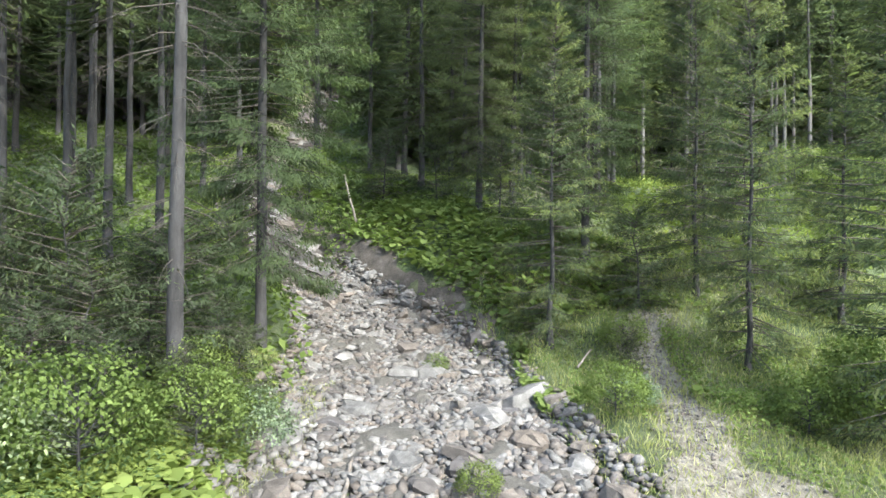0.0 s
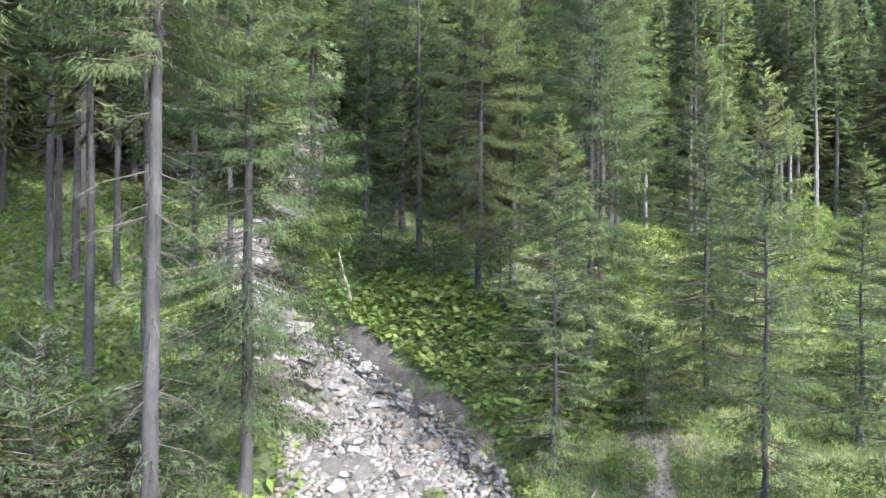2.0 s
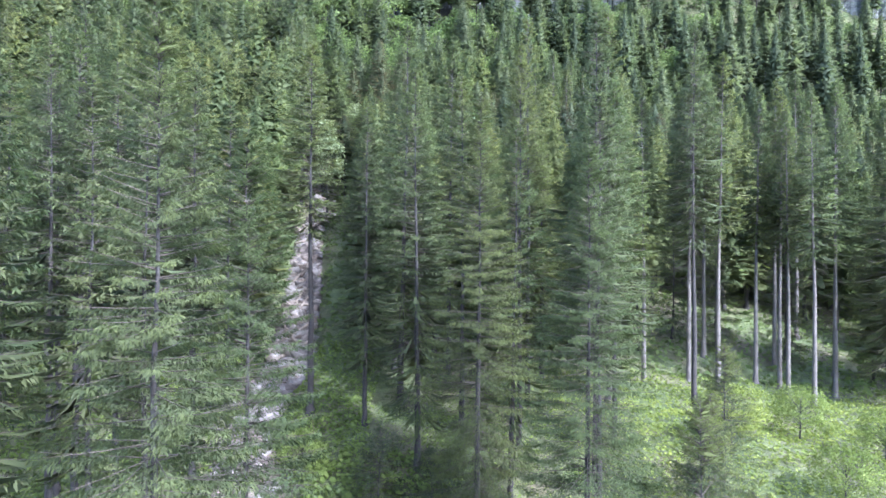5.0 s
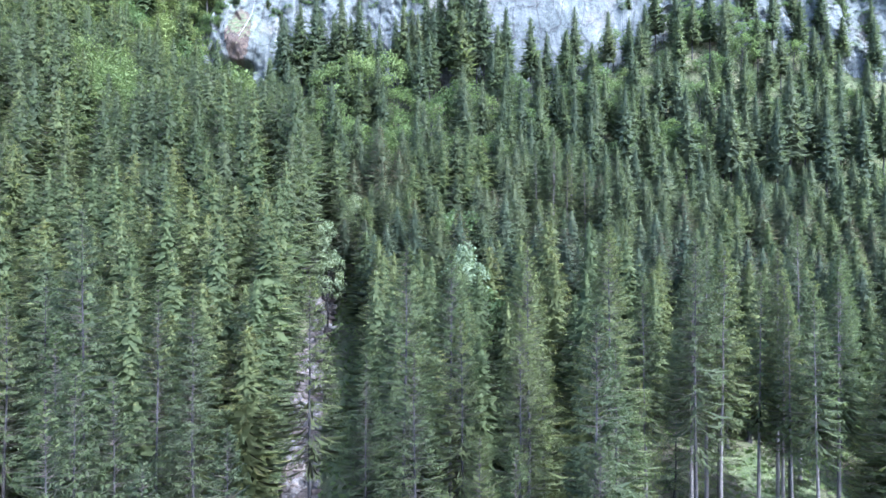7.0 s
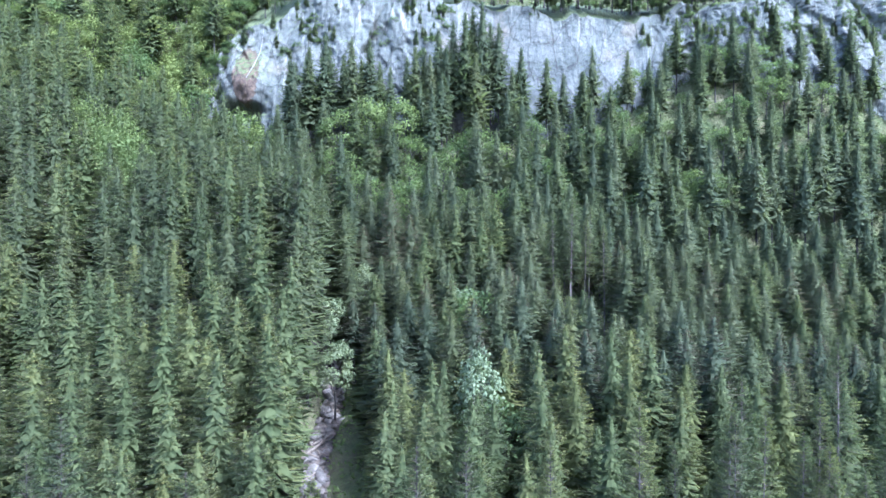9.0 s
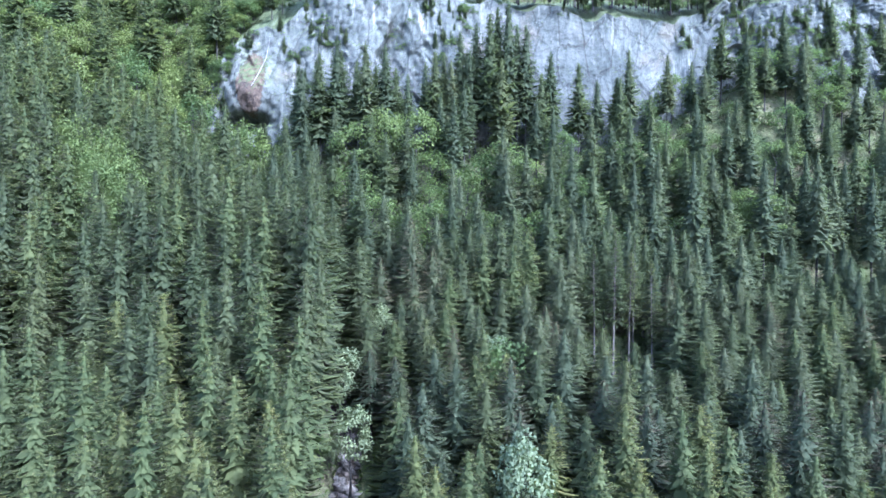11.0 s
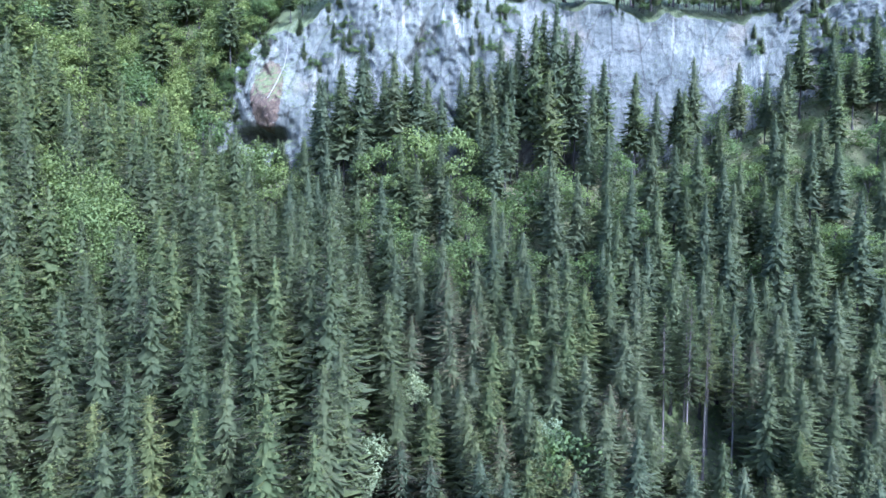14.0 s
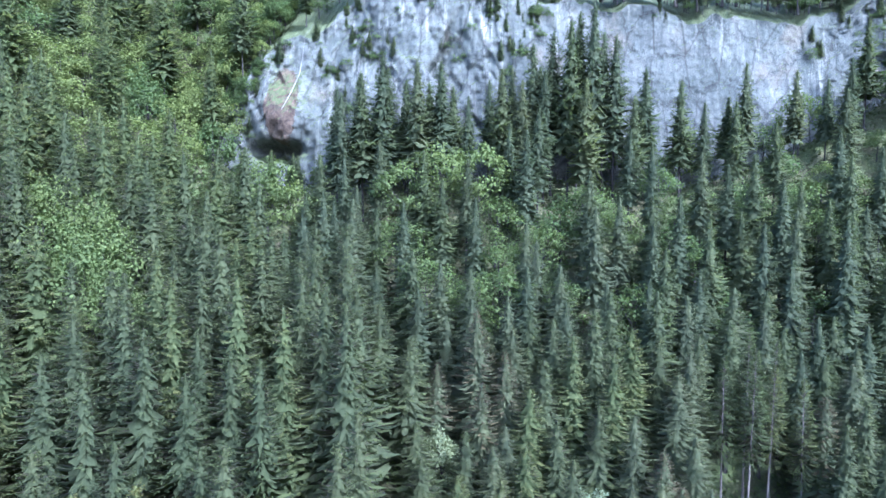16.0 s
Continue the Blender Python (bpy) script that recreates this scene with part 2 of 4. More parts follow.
def fbm(x, y, octaves=4, seed=0):
    s, amp = 0.0, 1.0
    for k in range(octaves):
        s = s + amp * vnoise(x * 2 ** k, y * 2 ** k, seed + k * 3)
        amp *= 0.5
    return s


SOFT = {}


def mesh_of(name, verts, faces, mats, index=None, smooth=False, normals=None):
    """A mesh from numpy arrays: faces is an (n, 3) or (n, 4) array; normals, one for each corner point, round off the shading of foliage."""
    me = bpy.data.meshes.new(name)
    verts, faces = np.asarray(verts, np.float32), np.asarray(faces, np.int32)
    k = faces.shape[1]
    if normals is not None:
        normals = unit(np.asarray(normals, np.float32))
        cross = np.cross(verts[faces[:, 1]] - verts[faces[:, 0]], verts[faces[:, 2]] - verts[faces[:, 0]])
        away = np.einsum("ij,ij->i", cross, normals[faces[:, 0]]) < 0
        faces = np.where(away[:, None], faces[:, ::-1], faces)
    me.vertices.add(len(verts))
    me.vertices.foreach_set("co", verts.ravel())
    me.loops.add(faces.size)
    me.loops.foreach_set("vertex_index", faces.ravel())
    me.polygons.add(len(faces))
    me.polygons.foreach_set("loop_start", np.arange(0, faces.size, k, dtype=np.int32))
    for mt in mats:
        me.materials.append(mt)
    if index is not None:
        me.polygons.foreach_set("material_index", np.asarray(index, np.int32))
    if smooth or normals is not None:
        me.polygons.foreach_set("use_smooth", np.ones(len(faces), bool))
    me.update(calc_edges=True)
    if normals is not None:
        at = me.attributes.new("custom_normal", "FLOAT_VECTOR", "POINT")
        at.data.foreach_set("vector", np.ascontiguousarray(normals, np.float32).ravel())
        SOFT[me.name] = normals
    return me


def piece(name, me, parent=None, label="", kind=""):
    ob = new(name, me)
    if parent is not None:
        ob.parent = parent
    return tagged(ob, label=label, kind=kind)


def unit(v):
    return v / np.maximum(np.linalg.norm(v, axis=-1, keepdims=True), 1e-6)


def kites(p, d, length, width, droop=0.0, rng=RNG, flat=None):
    """One narrow four-cornered blade for each base point p, along d."""
    n = len(p)
    d = unit(d)
    up = rng.normal(size=(n, 3)) if flat is None else np.tile((0.0, 0.0, 1.0), (n, 1)) + flat * rng.normal(size=(n, 3))
    side = unit(np.cross(d, up))
    length, width = np.broadcast_to(length, n)[:, None], np.broadcast_to(width, n)[:, None]
    mid = p + d * length * 0.45
    tip = p + d * length
    tip[:, 2] -= (droop * length)[:, 0]
    v = np.stack([p, mid - side * width / 2, tip, mid + side * width / 2], 1).reshape(-1, 3)
    return v, np.arange(4 * n).reshape(n, 4)


def joined(parts):
    vs, fs, off = [], [], 0
    for v, f in parts:
        vs.append(v)
        fs.append(f + off)
        off += len(v)
    return np.concatenate(vs), np.concatenate(fs)


def rods(a, b, ra, rb, sides=3):
    """Tapered rods from points a to points b."""
    n = len(a)
    d = unit(b - a)
    ref = np.where(np.abs(d[:, 2:3]) > 0.9, (1.0, 0, 0), (0, 0, 1.0))
    u = unit(np.cross(d, ref))
    w = np.cross(d, u)
    ang = np.arange(sides) * 2 * np.pi / sides
    ring = np.cos(ang)[None, :, None] * u[:, None] + np.sin(ang)[None, :, None] * w[:, None]
    ra, rb = np.broadcast_to(ra, n)[:, None, None], np.broadcast_to(rb, n)[:, None, None]
    v = np.concatenate([a[:, None] + ring * ra, b[:, None] + ring * rb], 1).reshape(-1, 3)
    k = np.arange(sides)
    one = np.stack([k, (k + 1) % sides, sides + (k + 1) % sides, sides + k], 1)
    f = (np.arange(n) * 2 * sides)[:, None, None] + one[None]
    return v, f.reshape(-1, 4)


def tube(points, radii, sides=10, wob=0.0, rng=RNG):
    """A round tapered stem along points."""
    points, radii = np.asarray(points, float), np.asarray(radii, float)
    d = unit(np.gradient(points, axis=0))
    ref = np.array((1.0, 0.3, 0)) if abs(d[0, 2]) > 0.7 else np.array((0, 0, 1.0))
    u = unit(np.cross(d, ref))
    w = np.cross(d, u)
    ang = np.arange(sides) * 2 * np.pi / sides
    r = radii[:, None] * (1 + wob * rng.normal(size=(len(points), sides)))
    v = points[:, None] + (np.cos(ang)[None, :, None] * u[:, None] + np.sin(ang)[None, :, None] * w[:, None]) * r[..., None]
    k = np.arange(sides)
    f = np.concatenate([np.stack([i * sides + k, i * sides + (k + 1) % sides, (i + 1) * sides + (k + 1) % sides, (i + 1) * sides + k], 1)
                        for i in range(len(points) - 1)])
    return v.reshape(-1, 3), f


# ---- the lie of the land ----
BED_Y = [-200, -60, -20, 0, 13, 18, 24, 30, 38, 49, 60, 75, 84, 95, 110, 122, 130, 136, 140, 147, 152, 200, 420]
BED_Z = [-40, -12, -6, -2.6, 0, 0.6, 2.3, 4.2, 7.2, 10.8, 15.0, 21.0, 25.0, 30.0, 41, 52, 62, 66, 66.5, 70, 94, 140, 260]
MID_Y = [-60, 0, 13, 18, 21, 24.5, 30, 38, 48, 60, 75, 84, 100, 118, 132]
MID_X = [2, 0.6, -0.1, -0.5, -1.6, -3.7, -7.6, -10.5, -9.6, -11, -13.3, -12.6, -18, -30, -40]


def smooth(a, b, v):
    t = np.clip((v - a) / (b - a), 0, 1)
    return t * t * (3 - 2 * t)


def bed_mid(y):
    return np.interp(y, MID_Y, MID_X)


def bed_half(y):
    return np.interp(y, [5, 12, 18, 24, 35, 60, 90, 120], [3.6, 3.1, 2.5, 1.8, 1.5, 1.2, 1.0, 0.9])


def land(x, y):
    """Height of the ground: a stream bed between banks, a slope that steepens towards the cliff."""
    x, y = np.asarray(x, float), np.asarray(y, float)
    z = np.interp(y, BED_Y, BED_Z)
    dx = x - bed_mid(y)
    half = bed_half(y)
    right, left = np.maximum(dx - half, 0), np.maximum(-dx - half, 0)
    fade = 1 - smooth(95, 125, y)
    bank_r = np.interp(y, [8, 14, 18, 21, 26, 40], [0.3, 0.5, 0.7, 0.85, 1.0, 0.9])
    z = z + fade * 0.34 * np.minimum(right, 4.0) * smooth(16, 22, y) * (1 - smooth(32, 42, y))
    bank_l = np.interp(y, [8, 14, 20, 30], [0.5, 0.8, 1.2, 1.3])
    z = z + fade * (bank_r * smooth(0, 1.3, right) + bank_l * smooth(0, 1.3, left))
    z = z - 0.14 * np.minimum(np.maximum(right - 3, 0), 60) * smooth(28, 60, y) * (1 - smooth(100, 128, y))
    z = z + np.minimum(left, 70) * np.interp(y, [0, 20, 40, 80, 100, 120, 140, 200], [0.06, 0.1, 0.12, 0.15, 0.26, 0.4, 0.55, 0.4])
    z = z + smooth(124, 139, y) * (1 - smooth(141, 146, y)) * np.interp(x, [24, 35, 55, 110], [0, 4, 13, 13])
    rough = fbm(x * 0.16, y * 0.16, 3, 5) * 0.7 + fbm(x * 0.7, y * 0.7, 3, 9) * 0.22
    off = smooth(0, 2.0, np.maximum(right, left))
    return z + rough * (0.25 + 0.75 * off) + fbm(x * 0.03, y * 0.03, 2, 2) * 4 * smooth(45, 110, y)


def spread(lo, hi, n, bias):
    t = np.linspace(-1, 1, n)
    s = np.sinh(t * bias) / np.sinh(bias)
    return np.where(s < 0, -s * lo, s * hi)


gx = spread(-420.0, 420.0, 260, 4.6)
gy = np.concatenate([np.linspace(-160, 2, 26)[:-1], np.linspace(2, 50, 190)[:-1], np.linspace(50, 150, 120)[:-1], np.linspace(150, 420, 24)])
GX, GY = np.meshgrid(gx, gy)
gz = land(GX, GY)
nx, ny = len(gx), len(gy)
ii = (np.arange(ny - 1)[:, None] * nx + np.arange(nx - 1)[None]).ravel()
ground_faces = np.stack([ii, ii + 1, ii + nx + 1, ii + nx], 1)
ground = tagged(new("ground", mesh_of("ground", np.stack([GX, GY, gz], -1).reshape(-1, 3), ground_faces, [GROUND], smooth=True)),
                "steep mossy forest floor with green undergrowth", "ground", kind="structure")


# ---- cliff ----
def cells(x, y, seed):
    """Broken rock: for each place the random tilt and height of the block that it belongs to, and how near its edge it lies."""
    ix, iy = np.floor(x), np.floor(y)
    best, second = np.full(np.shape(x), 9.0), np.full(np.shape(x), 9.0)
    val = np.zeros(np.shape(x))
    for ox in (-1, 0, 1):
        for oy in (-1, 0, 1):
            cx, cyy = ix + ox, iy + oy
            px = cx + lattice(cx, cyy, seed)
            pz = cyy + lattice(cx, cyy, seed + 1)
            d = np.hypot(x - px, y - pz)
            h = (lattice(cx, cyy, seed + 2) - 0.5) * 0.6 + (x - px) * (lattice(cx, cyy, seed + 3) - 0.5) * 1.6 + (y - pz) * (lattice(cx, cyy, seed + 4) - 0.3) * 1.2
            closer = d < best
            second = np.where(closer, best, np.minimum(second, d))
            val = np.where(closer, h, val)
            best = np.where(closer, d, best)
    return val, second - best


def cliff_base(x):
    return np.interp(x, [-75, -52, -46, -38, -25, 0, 25, 35, 55, 75, 110], [70, 66, 62, 64, 64, 64, 66, 70, 78, 80, 80])


def cliff_top(x):
    return np.interp(x, [-75, -57, -51, -47, -43, -36, -31, -25, -10, 0, 25, 45, 60, 80, 110],
                     [66, 70, 77, 84, 89.5, 92, 98, 104, 106, 99, 94.5, 95, 96, 98, 100]) + fbm(x * 0.15, x * 0.0, 4, 31) * 3


def cliff_face(x, v):
    """Depth of the rock at x and share v of its height: buttresses, blocks, cracks and the overhung cave."""
    z = cliff_base(x) + v * (cliff_top(x) - cliff_base(x))
    wall = np.interp(x, [-12, 6, 44, 56], [1, 0.12, 0.12, 0.9])
    y = 138.5 + np.clip(v, -0.3, 1) * 4 + np.interp(x, [-60, -45, -30, 0, 12, 45, 60, 110], [-3, -2, 0.5, 1.0, 2.5, 1.5, 0, -8])
    y = y + fbm(x * 0.08 + z * 0.03, z * 0.02, 3, 11) * 3.6 * wall
    b1, e1 = cells(x * 0.13 + 0.25 * fbm(x * 0.2, z * 0.2, 2, 51), z * 0.07 + x * 0.06, 61)
    b2, e2 = cells(x * 0.4 + 0.3 * fbm(x * 0.5, z * 0.5, 2, 53), z * 0.2 + x * 0.14, 71)
    b3, e3 = cells(x * 1.3, z * 0.8, 81)
    y = y + wall * (b1 * 1.7) + (0.12 + 0.88 * wall) * (b2 * 0.55) + b3 * 0.5 * (0.35 + 0.65 * wall)
    cave = np.exp(-(((x + 41.4) / 3.8) ** 2 + ((z - 72.0 - 1.2 * fbm(x * 0.5, z * 0.1, 3, 91)) / 1.7) ** 2) ** 2)
    lip = np.exp(-(((x + 40) / 4.5) ** 2 + ((z - 78.5) / 4.5) ** 2))
    return y + 8.0 * cave - 3.4 * lip, z


cxs = np.linspace(-53, 112, 520)
cvs = np.linspace(-0.6, 1.0, 190)
CXS, CVS = np.meshgrid(cxs, cvs)
cy, cz = cliff_face(CXS, CVS)
back = np.stack([cxs, np.full_like(cxs, 165.0), np.maximum(cz[-1], land(cxs, np.full_like(cxs, 165.0)) - 1)], -1)
cverts = np.concatenate([np.stack([CXS, cy, cz], -1).reshape(-1, 3), back])
nc = len(cxs)
ci = (np.arange(len(cvs))[:, None] * nc + np.arange(nc - 1)[None]).ravel()
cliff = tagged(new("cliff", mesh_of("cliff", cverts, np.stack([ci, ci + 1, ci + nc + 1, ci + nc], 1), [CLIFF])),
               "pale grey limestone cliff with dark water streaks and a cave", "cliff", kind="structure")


def land_at(x, y):
    """Ground or the ledge on top of the cliff."""
    z = float(land(x, y))
    if y > 140 and -52.5 < x < 110:
        top = float(cliff_top(np.array(x)))
        k = min(max((y - 140) / 25, 0), 1)
        z = max(z, top * (1 - k) + k * max(top, float(land(x, 165.0)) - 1))
    return z


# ---- stream bed ----
by = np.arange(4, 122, 0.22)
bs = np.linspace(-1.12, 1.12, 26)
BY, BS = np.meshgrid(by, bs, indexing="ij")
BX = bed_mid(BY) + BS * bed_half(BY) * (1 + 0.12 * fbm(BY * 0.6, BS * 0 + 3, 2, 8))
BZ = land(BX, BY) + 0.07 - 0.25 * smooth(0.97, 1.12, np.abs(BS)) + fbm(BX * 1.8, BY * 1.8, 4, 21) * 0.28
bi = (np.arange(len(by) - 1)[:, None] * len(bs) + np.arange(len(bs) - 1)[None]).ravel()
stream_bed = tagged(new("stream_bed", mesh_of("stream_bed", np.stack([BX, BY, BZ], -1).reshape(-1, 3),
                                              np.stack([bi, bi + 1, bi + len(bs) + 1, bi + len(bs)], 1), [GRAVEL], smooth=True)),
                    "dry stream bed of grey gravel and broken stone", "stream bed", kind="structure")

# eroded earth on the outer bank of the bend
ey = np.arange(17.0, 36, 0.2)
es = np.linspace(0, 1, 9)
EY, ES = np.meshgrid(ey, es, indexing="ij")
EX = bed_mid(EY) + bed_half(EY) * 0.93 + ES * np.interp(EY, [17, 20, 26, 36], [0.5, 1.25, 1.35, 1.1]) * (1 + 0.5 * fbm(EY * 1.1, EY * 0, 3, 4))
EZ = land(EX, EY) + 0.05 + 0.22 * fbm(EX * 3, EY * 3, 3, 13) * np.sin(ES * np.pi) - 0.2 * (ES < 0.05) - 0.14 * (ES > 0.97)
ei = (np.arange(len(ey) - 1)[:, None] * len(es) + np.arange(len(es) - 1)[None]).ravel()
bank = tagged(new("bank_earth", mesh_of("bank_earth", np.stack([EX, EY, EZ], -1).reshape(-1, 3),
                                        np.stack([ei, ei + 1, ei + len(es) + 1, ei + len(es)], 1), [EARTH])),
              "raw dark earth cut into the stream bank", "bank", kind="structure")

# trodden path on the meadow beside the stream
PY = [6, 9, 11.5, 13.5, 16, 18.5, 21]
PX = [6.5, 5.6, 5.4, 5.7, 6.1, 6.4, 8.0]
py = np.arange(6, 19.5, 0.15)
ps = np.linspace(-1, 1, 11)
QY, QS = np.meshgrid(py, ps, indexing="ij")
QX = np.interp(QY, PY, PX) + QS * np.interp(QY, [6, 10.5, 12, 15, 19.5], [2.3, 1.9, 0.9, 0.75, 0.8]) * (1 + 0.8 * fbm(QY * 0.9, QS * 0 + np.sign(QS) * 7, 3, 2))
QZ = land(QX, QY) + 0.025 - 0.1 * (np.abs(QS) > 0.95) + 0.04 * fbm(QX * 3, QY * 3, 2, 6)
qi = (np.arange(len(py) - 1)[:, None] * len(ps) + np.arange(len(ps) - 1)[None]).ravel()
footpath = tagged(new("path", mesh_of("path", np.stack([QX, QY, QZ], -1).reshape(-1, 3), np.stack([qi, qi + 1, qi + len(ps) + 1, qi + len(ps)], 1), [DIRT], smooth=True)),
                  "narrow trodden dirt path through grass", "path", kind="structure")


# ---- spruces ----
def spruce(seed, height, radius, clear, whorl, arms, twigs, size, needles, tip, dead=0, bare=0.0, droop=0.35, wide=0.16, flat=1.2, frond=0.0, shape=0.78, hang=0.75, taper=0.6, bark=None):
    """Trunk, limbs and crown meshes of one spruce that stands at the origin.
    clear: height of the lowest green limb; dead: dry limbs below it; bare: gaps in the crown."""
    rng = np.random.default_rng(seed)
    r0 = 0.0072 * height + 0.02
    zs = np.concatenate([[-0.6, 0.0, 0.25, 0.8], np.linspace(1.8, height, 12)])
    wander = np.cumsum(rng.normal(size=(len(zs), 2)) * 0.03, 0)
    wander -= wander[1]
    pts = np.column_stack([wander, zs])
    rad = r0 * np.clip(1 - zs / height, 0.02, 1) ** 1.05
    rad[:3] *= (1.7, 1.5, 1.2)
    stem = tube(pts, rad, 10 if size < 0.4 else 6, 0.03, rng)
    # limbs
    zz, z = [], clear
    while z < height - 0.25:
        zz.append(z)
        z += whorl * (1.15 - 0.75 * z / height) * rng.uniform(0.7, 1.3)
    z0, az, ln = [], [], []
    for z in zz:
        u = (z - clear) / (height - clear)
        reach = radius * min(1.0, (height - z) / (taper * height)) ** shape * (0.7 + 0.3 * min(1, u * 4))
        for k in range(max(4, int(arms * (1 - 0.4 * u)))):
            if rng.random() < bare:
                continue
            z0.append(z + rng.uniform(-0.5, 0.5) * whorl)
            az.append(rng.uniform(0, 2 * np.pi))
            ln.append(reach * rng.uniform(0.7, 1.04) + 0.12)
    z0, az, ln = np.array(z0), np.array(az), np.array(ln)
    u = np.clip((z0 - clear) / (height - clear), 0, 1)
    out = np.column_stack([np.cos(az), np.sin(az), np.zeros_like(az)])
    rise = 0.55 * u + 0.02
    sag = droop * (1 - 0.75 * u) * rng.uniform(0.55, 1.35, len(u))
    rise = rise + rng.uniform(-0.12, 0.14, len(u))

    def along(i, s):
        p = out[i] * (ln[i] * s)[:, None]
        p[:, 2] = z0[i] + ln[i] * (rise[i] * s - sag[i] * s ** 1.6 + 0.45 * sag[i] * s ** 4)
        c = np.column_stack([np.interp(z0[i], zs, pts[:, 0]), np.interp(z0[i], zs, pts[:, 1]), np.zeros(len(i))])
        return p + c

    every = np.arange(len(z0))
    segs = [rods(along(every, np.full(len(z0), a)), along(every, np.full(len(z0), b)), wa, wb)
            for a, b, wa, wb in ((0.0, 0.5, 0.017, 0.01), (0.5, 1.0, 0.01, 0.003))]
    if dead:
        zd = rng.uniform(0.12 * height, clear + 1.5, dead)
        ad = rng.uniform(0, 2 * np.pi, dead)
        ld = rng.uniform(0.4, 1.0, dead) * radius * 0.58
        a = np.column_stack([np.zeros(dead), np.zeros(dead), zd])
        od = np.column_stack([np.cos(ad), np.sin(ad), np.zeros(dead)])
        b = a + od * (ld * 0.6)[:, None] - np.array((0, 0, 1)) * (ld * 0.2)[:, None]
        c = b + od * (ld * 0.4)[:, None] - np.array((0, 0, 1)) * (ld * 0.28)[:, None]
        segs += [rods(a, b, 0.016, 0.010), rods(b, c, 0.010, 0.003)]
        k = np.repeat(np.arange(dead), 5)
        s = rng.random(len(k))
        q = a[k] + (c[k] - a[k]) * (0.3 + 0.7 * s)[:, None]
        e = q + unit(od[k] + rng.normal(size=(len(k), 3)) * 0.8) * rng.uniform(0.15, 0.5, len(k))[:, None] - np.array((0, 0, 0.12))
        segs.append(rods(q, e, 0.005, 0.002))
    if size >= 0.35:
        some = every[::2 if size < 0.45 else 3]
        segs = [rods(along(some, np.zeros(len(some))), along(some, np.full(len(some), 0.75)), 0.022, 0.006)] + segs[2:]
    wood = joined(segs) if size < 0.4 or dead else rods(np.array([(0.0, 0, height - 0.3)]), np.array([(0.0, 0, height + 0.2)]), 0.02, 0.008)
    trunk = mesh_of("trunk", *joined([stem, wood]), [bark or BARK, DRY_TWIG], np.concatenate([np.zeros(len(stem[1]), int), np.ones(len(wood[1]), int)]))
    # sprays of needles hung along the limbs
    cnt = np.maximum(3, (twigs * ((0.55 + 0.45 * ln / radius) if frond else (0.35 + 0.65 * ln / radius)) * (np.where(u < 0.3, 0.5, 1.0) if frond else 1.0)).astype(int))
    i = np.repeat(every, cnt)
    n = len(i)
    s = rng.uniform(0.2 if frond else 0.1, 1.0, n) ** (0.55 if frond else 0.7)
    p = along(i, s)
    side = np.column_stack([-out[i][:, 1], out[i][:, 0], np.zeros(n)]) * rng.choice((-1, 1), n)[:, None]
    lat = rng.uniform(0.1, 1.0, n)[:, None]
    p = p + side * (lat * 0.3 * (ln[i] * (1.1 - s * 0.75))[:, None]) * rng.random((n, 1))
    p[:, 2] -= rng.random(n) * 0.1 * ln[i] * (1 - u[i])
    d = out[i] * 0.6 + side * lat * 0.7 + np.column_stack([np.zeros(n), np.zeros(n), 0.15 - hang * rng.random(n) * (1.1 - u[i])]) + rng.normal(size=(n, 3)) * 0.45
    length = size * rng.uniform(0.55, 1.25, n) * (0.5 + 0.5 * np.minimum(1, ln[i] / radius * 1.6))
    parts = [kites(p, d, length, length * rng.uniform(0.8, 1.25, n) * wide, 0.2, rng, flat)]
    # pale outer tips are new growth; above u 0.8 sunlight put into colour
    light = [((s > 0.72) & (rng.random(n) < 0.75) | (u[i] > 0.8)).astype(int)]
    if frond:
        # the upper side of each limb: a narrow roof of young twigs, with sunlight put into paler tones towards the top
        half = np.maximum(ln * frond * np.where(u < 0.45, 2.0, 1.0) * rng.uniform(0.7, 1.3, len(ln)), 0.05)[:, None]
        across = np.column_stack([-out[:, 1], out[:, 0], np.zeros(len(ln))])
        p0, pm, pt = along(every, np.full(len(ln), 0.15)), along(every, np.full(len(ln), 0.7)), along(every, np.full(len(ln), 1.06))
        fall = half * np.column_stack([np.zeros(len(ln)), np.zeros(len(ln)), rng.uniform(-1.1, -0.2, len(ln))])
        v = np.stack([p0, pm - across * half + fall, pt, pm, pm + across * half + fall], 1).reshape(-1, 3)
        f = (np.arange(len(ln)) * 5)[:, None, None] + np.array(((0, 1, 2, 3), (0, 3, 2, 4)))[None]
        parts.append((v, f.reshape(-1, 4)))
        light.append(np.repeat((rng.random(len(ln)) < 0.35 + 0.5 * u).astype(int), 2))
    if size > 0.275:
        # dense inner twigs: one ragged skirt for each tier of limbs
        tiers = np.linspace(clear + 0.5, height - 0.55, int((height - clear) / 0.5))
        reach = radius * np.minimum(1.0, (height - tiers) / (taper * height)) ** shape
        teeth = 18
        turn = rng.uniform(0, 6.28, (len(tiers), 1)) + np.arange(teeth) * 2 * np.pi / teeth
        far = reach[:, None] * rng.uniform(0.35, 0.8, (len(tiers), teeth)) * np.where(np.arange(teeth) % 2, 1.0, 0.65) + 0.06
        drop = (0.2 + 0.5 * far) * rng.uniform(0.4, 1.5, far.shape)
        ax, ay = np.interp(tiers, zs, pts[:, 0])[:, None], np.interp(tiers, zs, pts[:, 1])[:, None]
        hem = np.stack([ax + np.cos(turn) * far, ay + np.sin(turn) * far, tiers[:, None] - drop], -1)
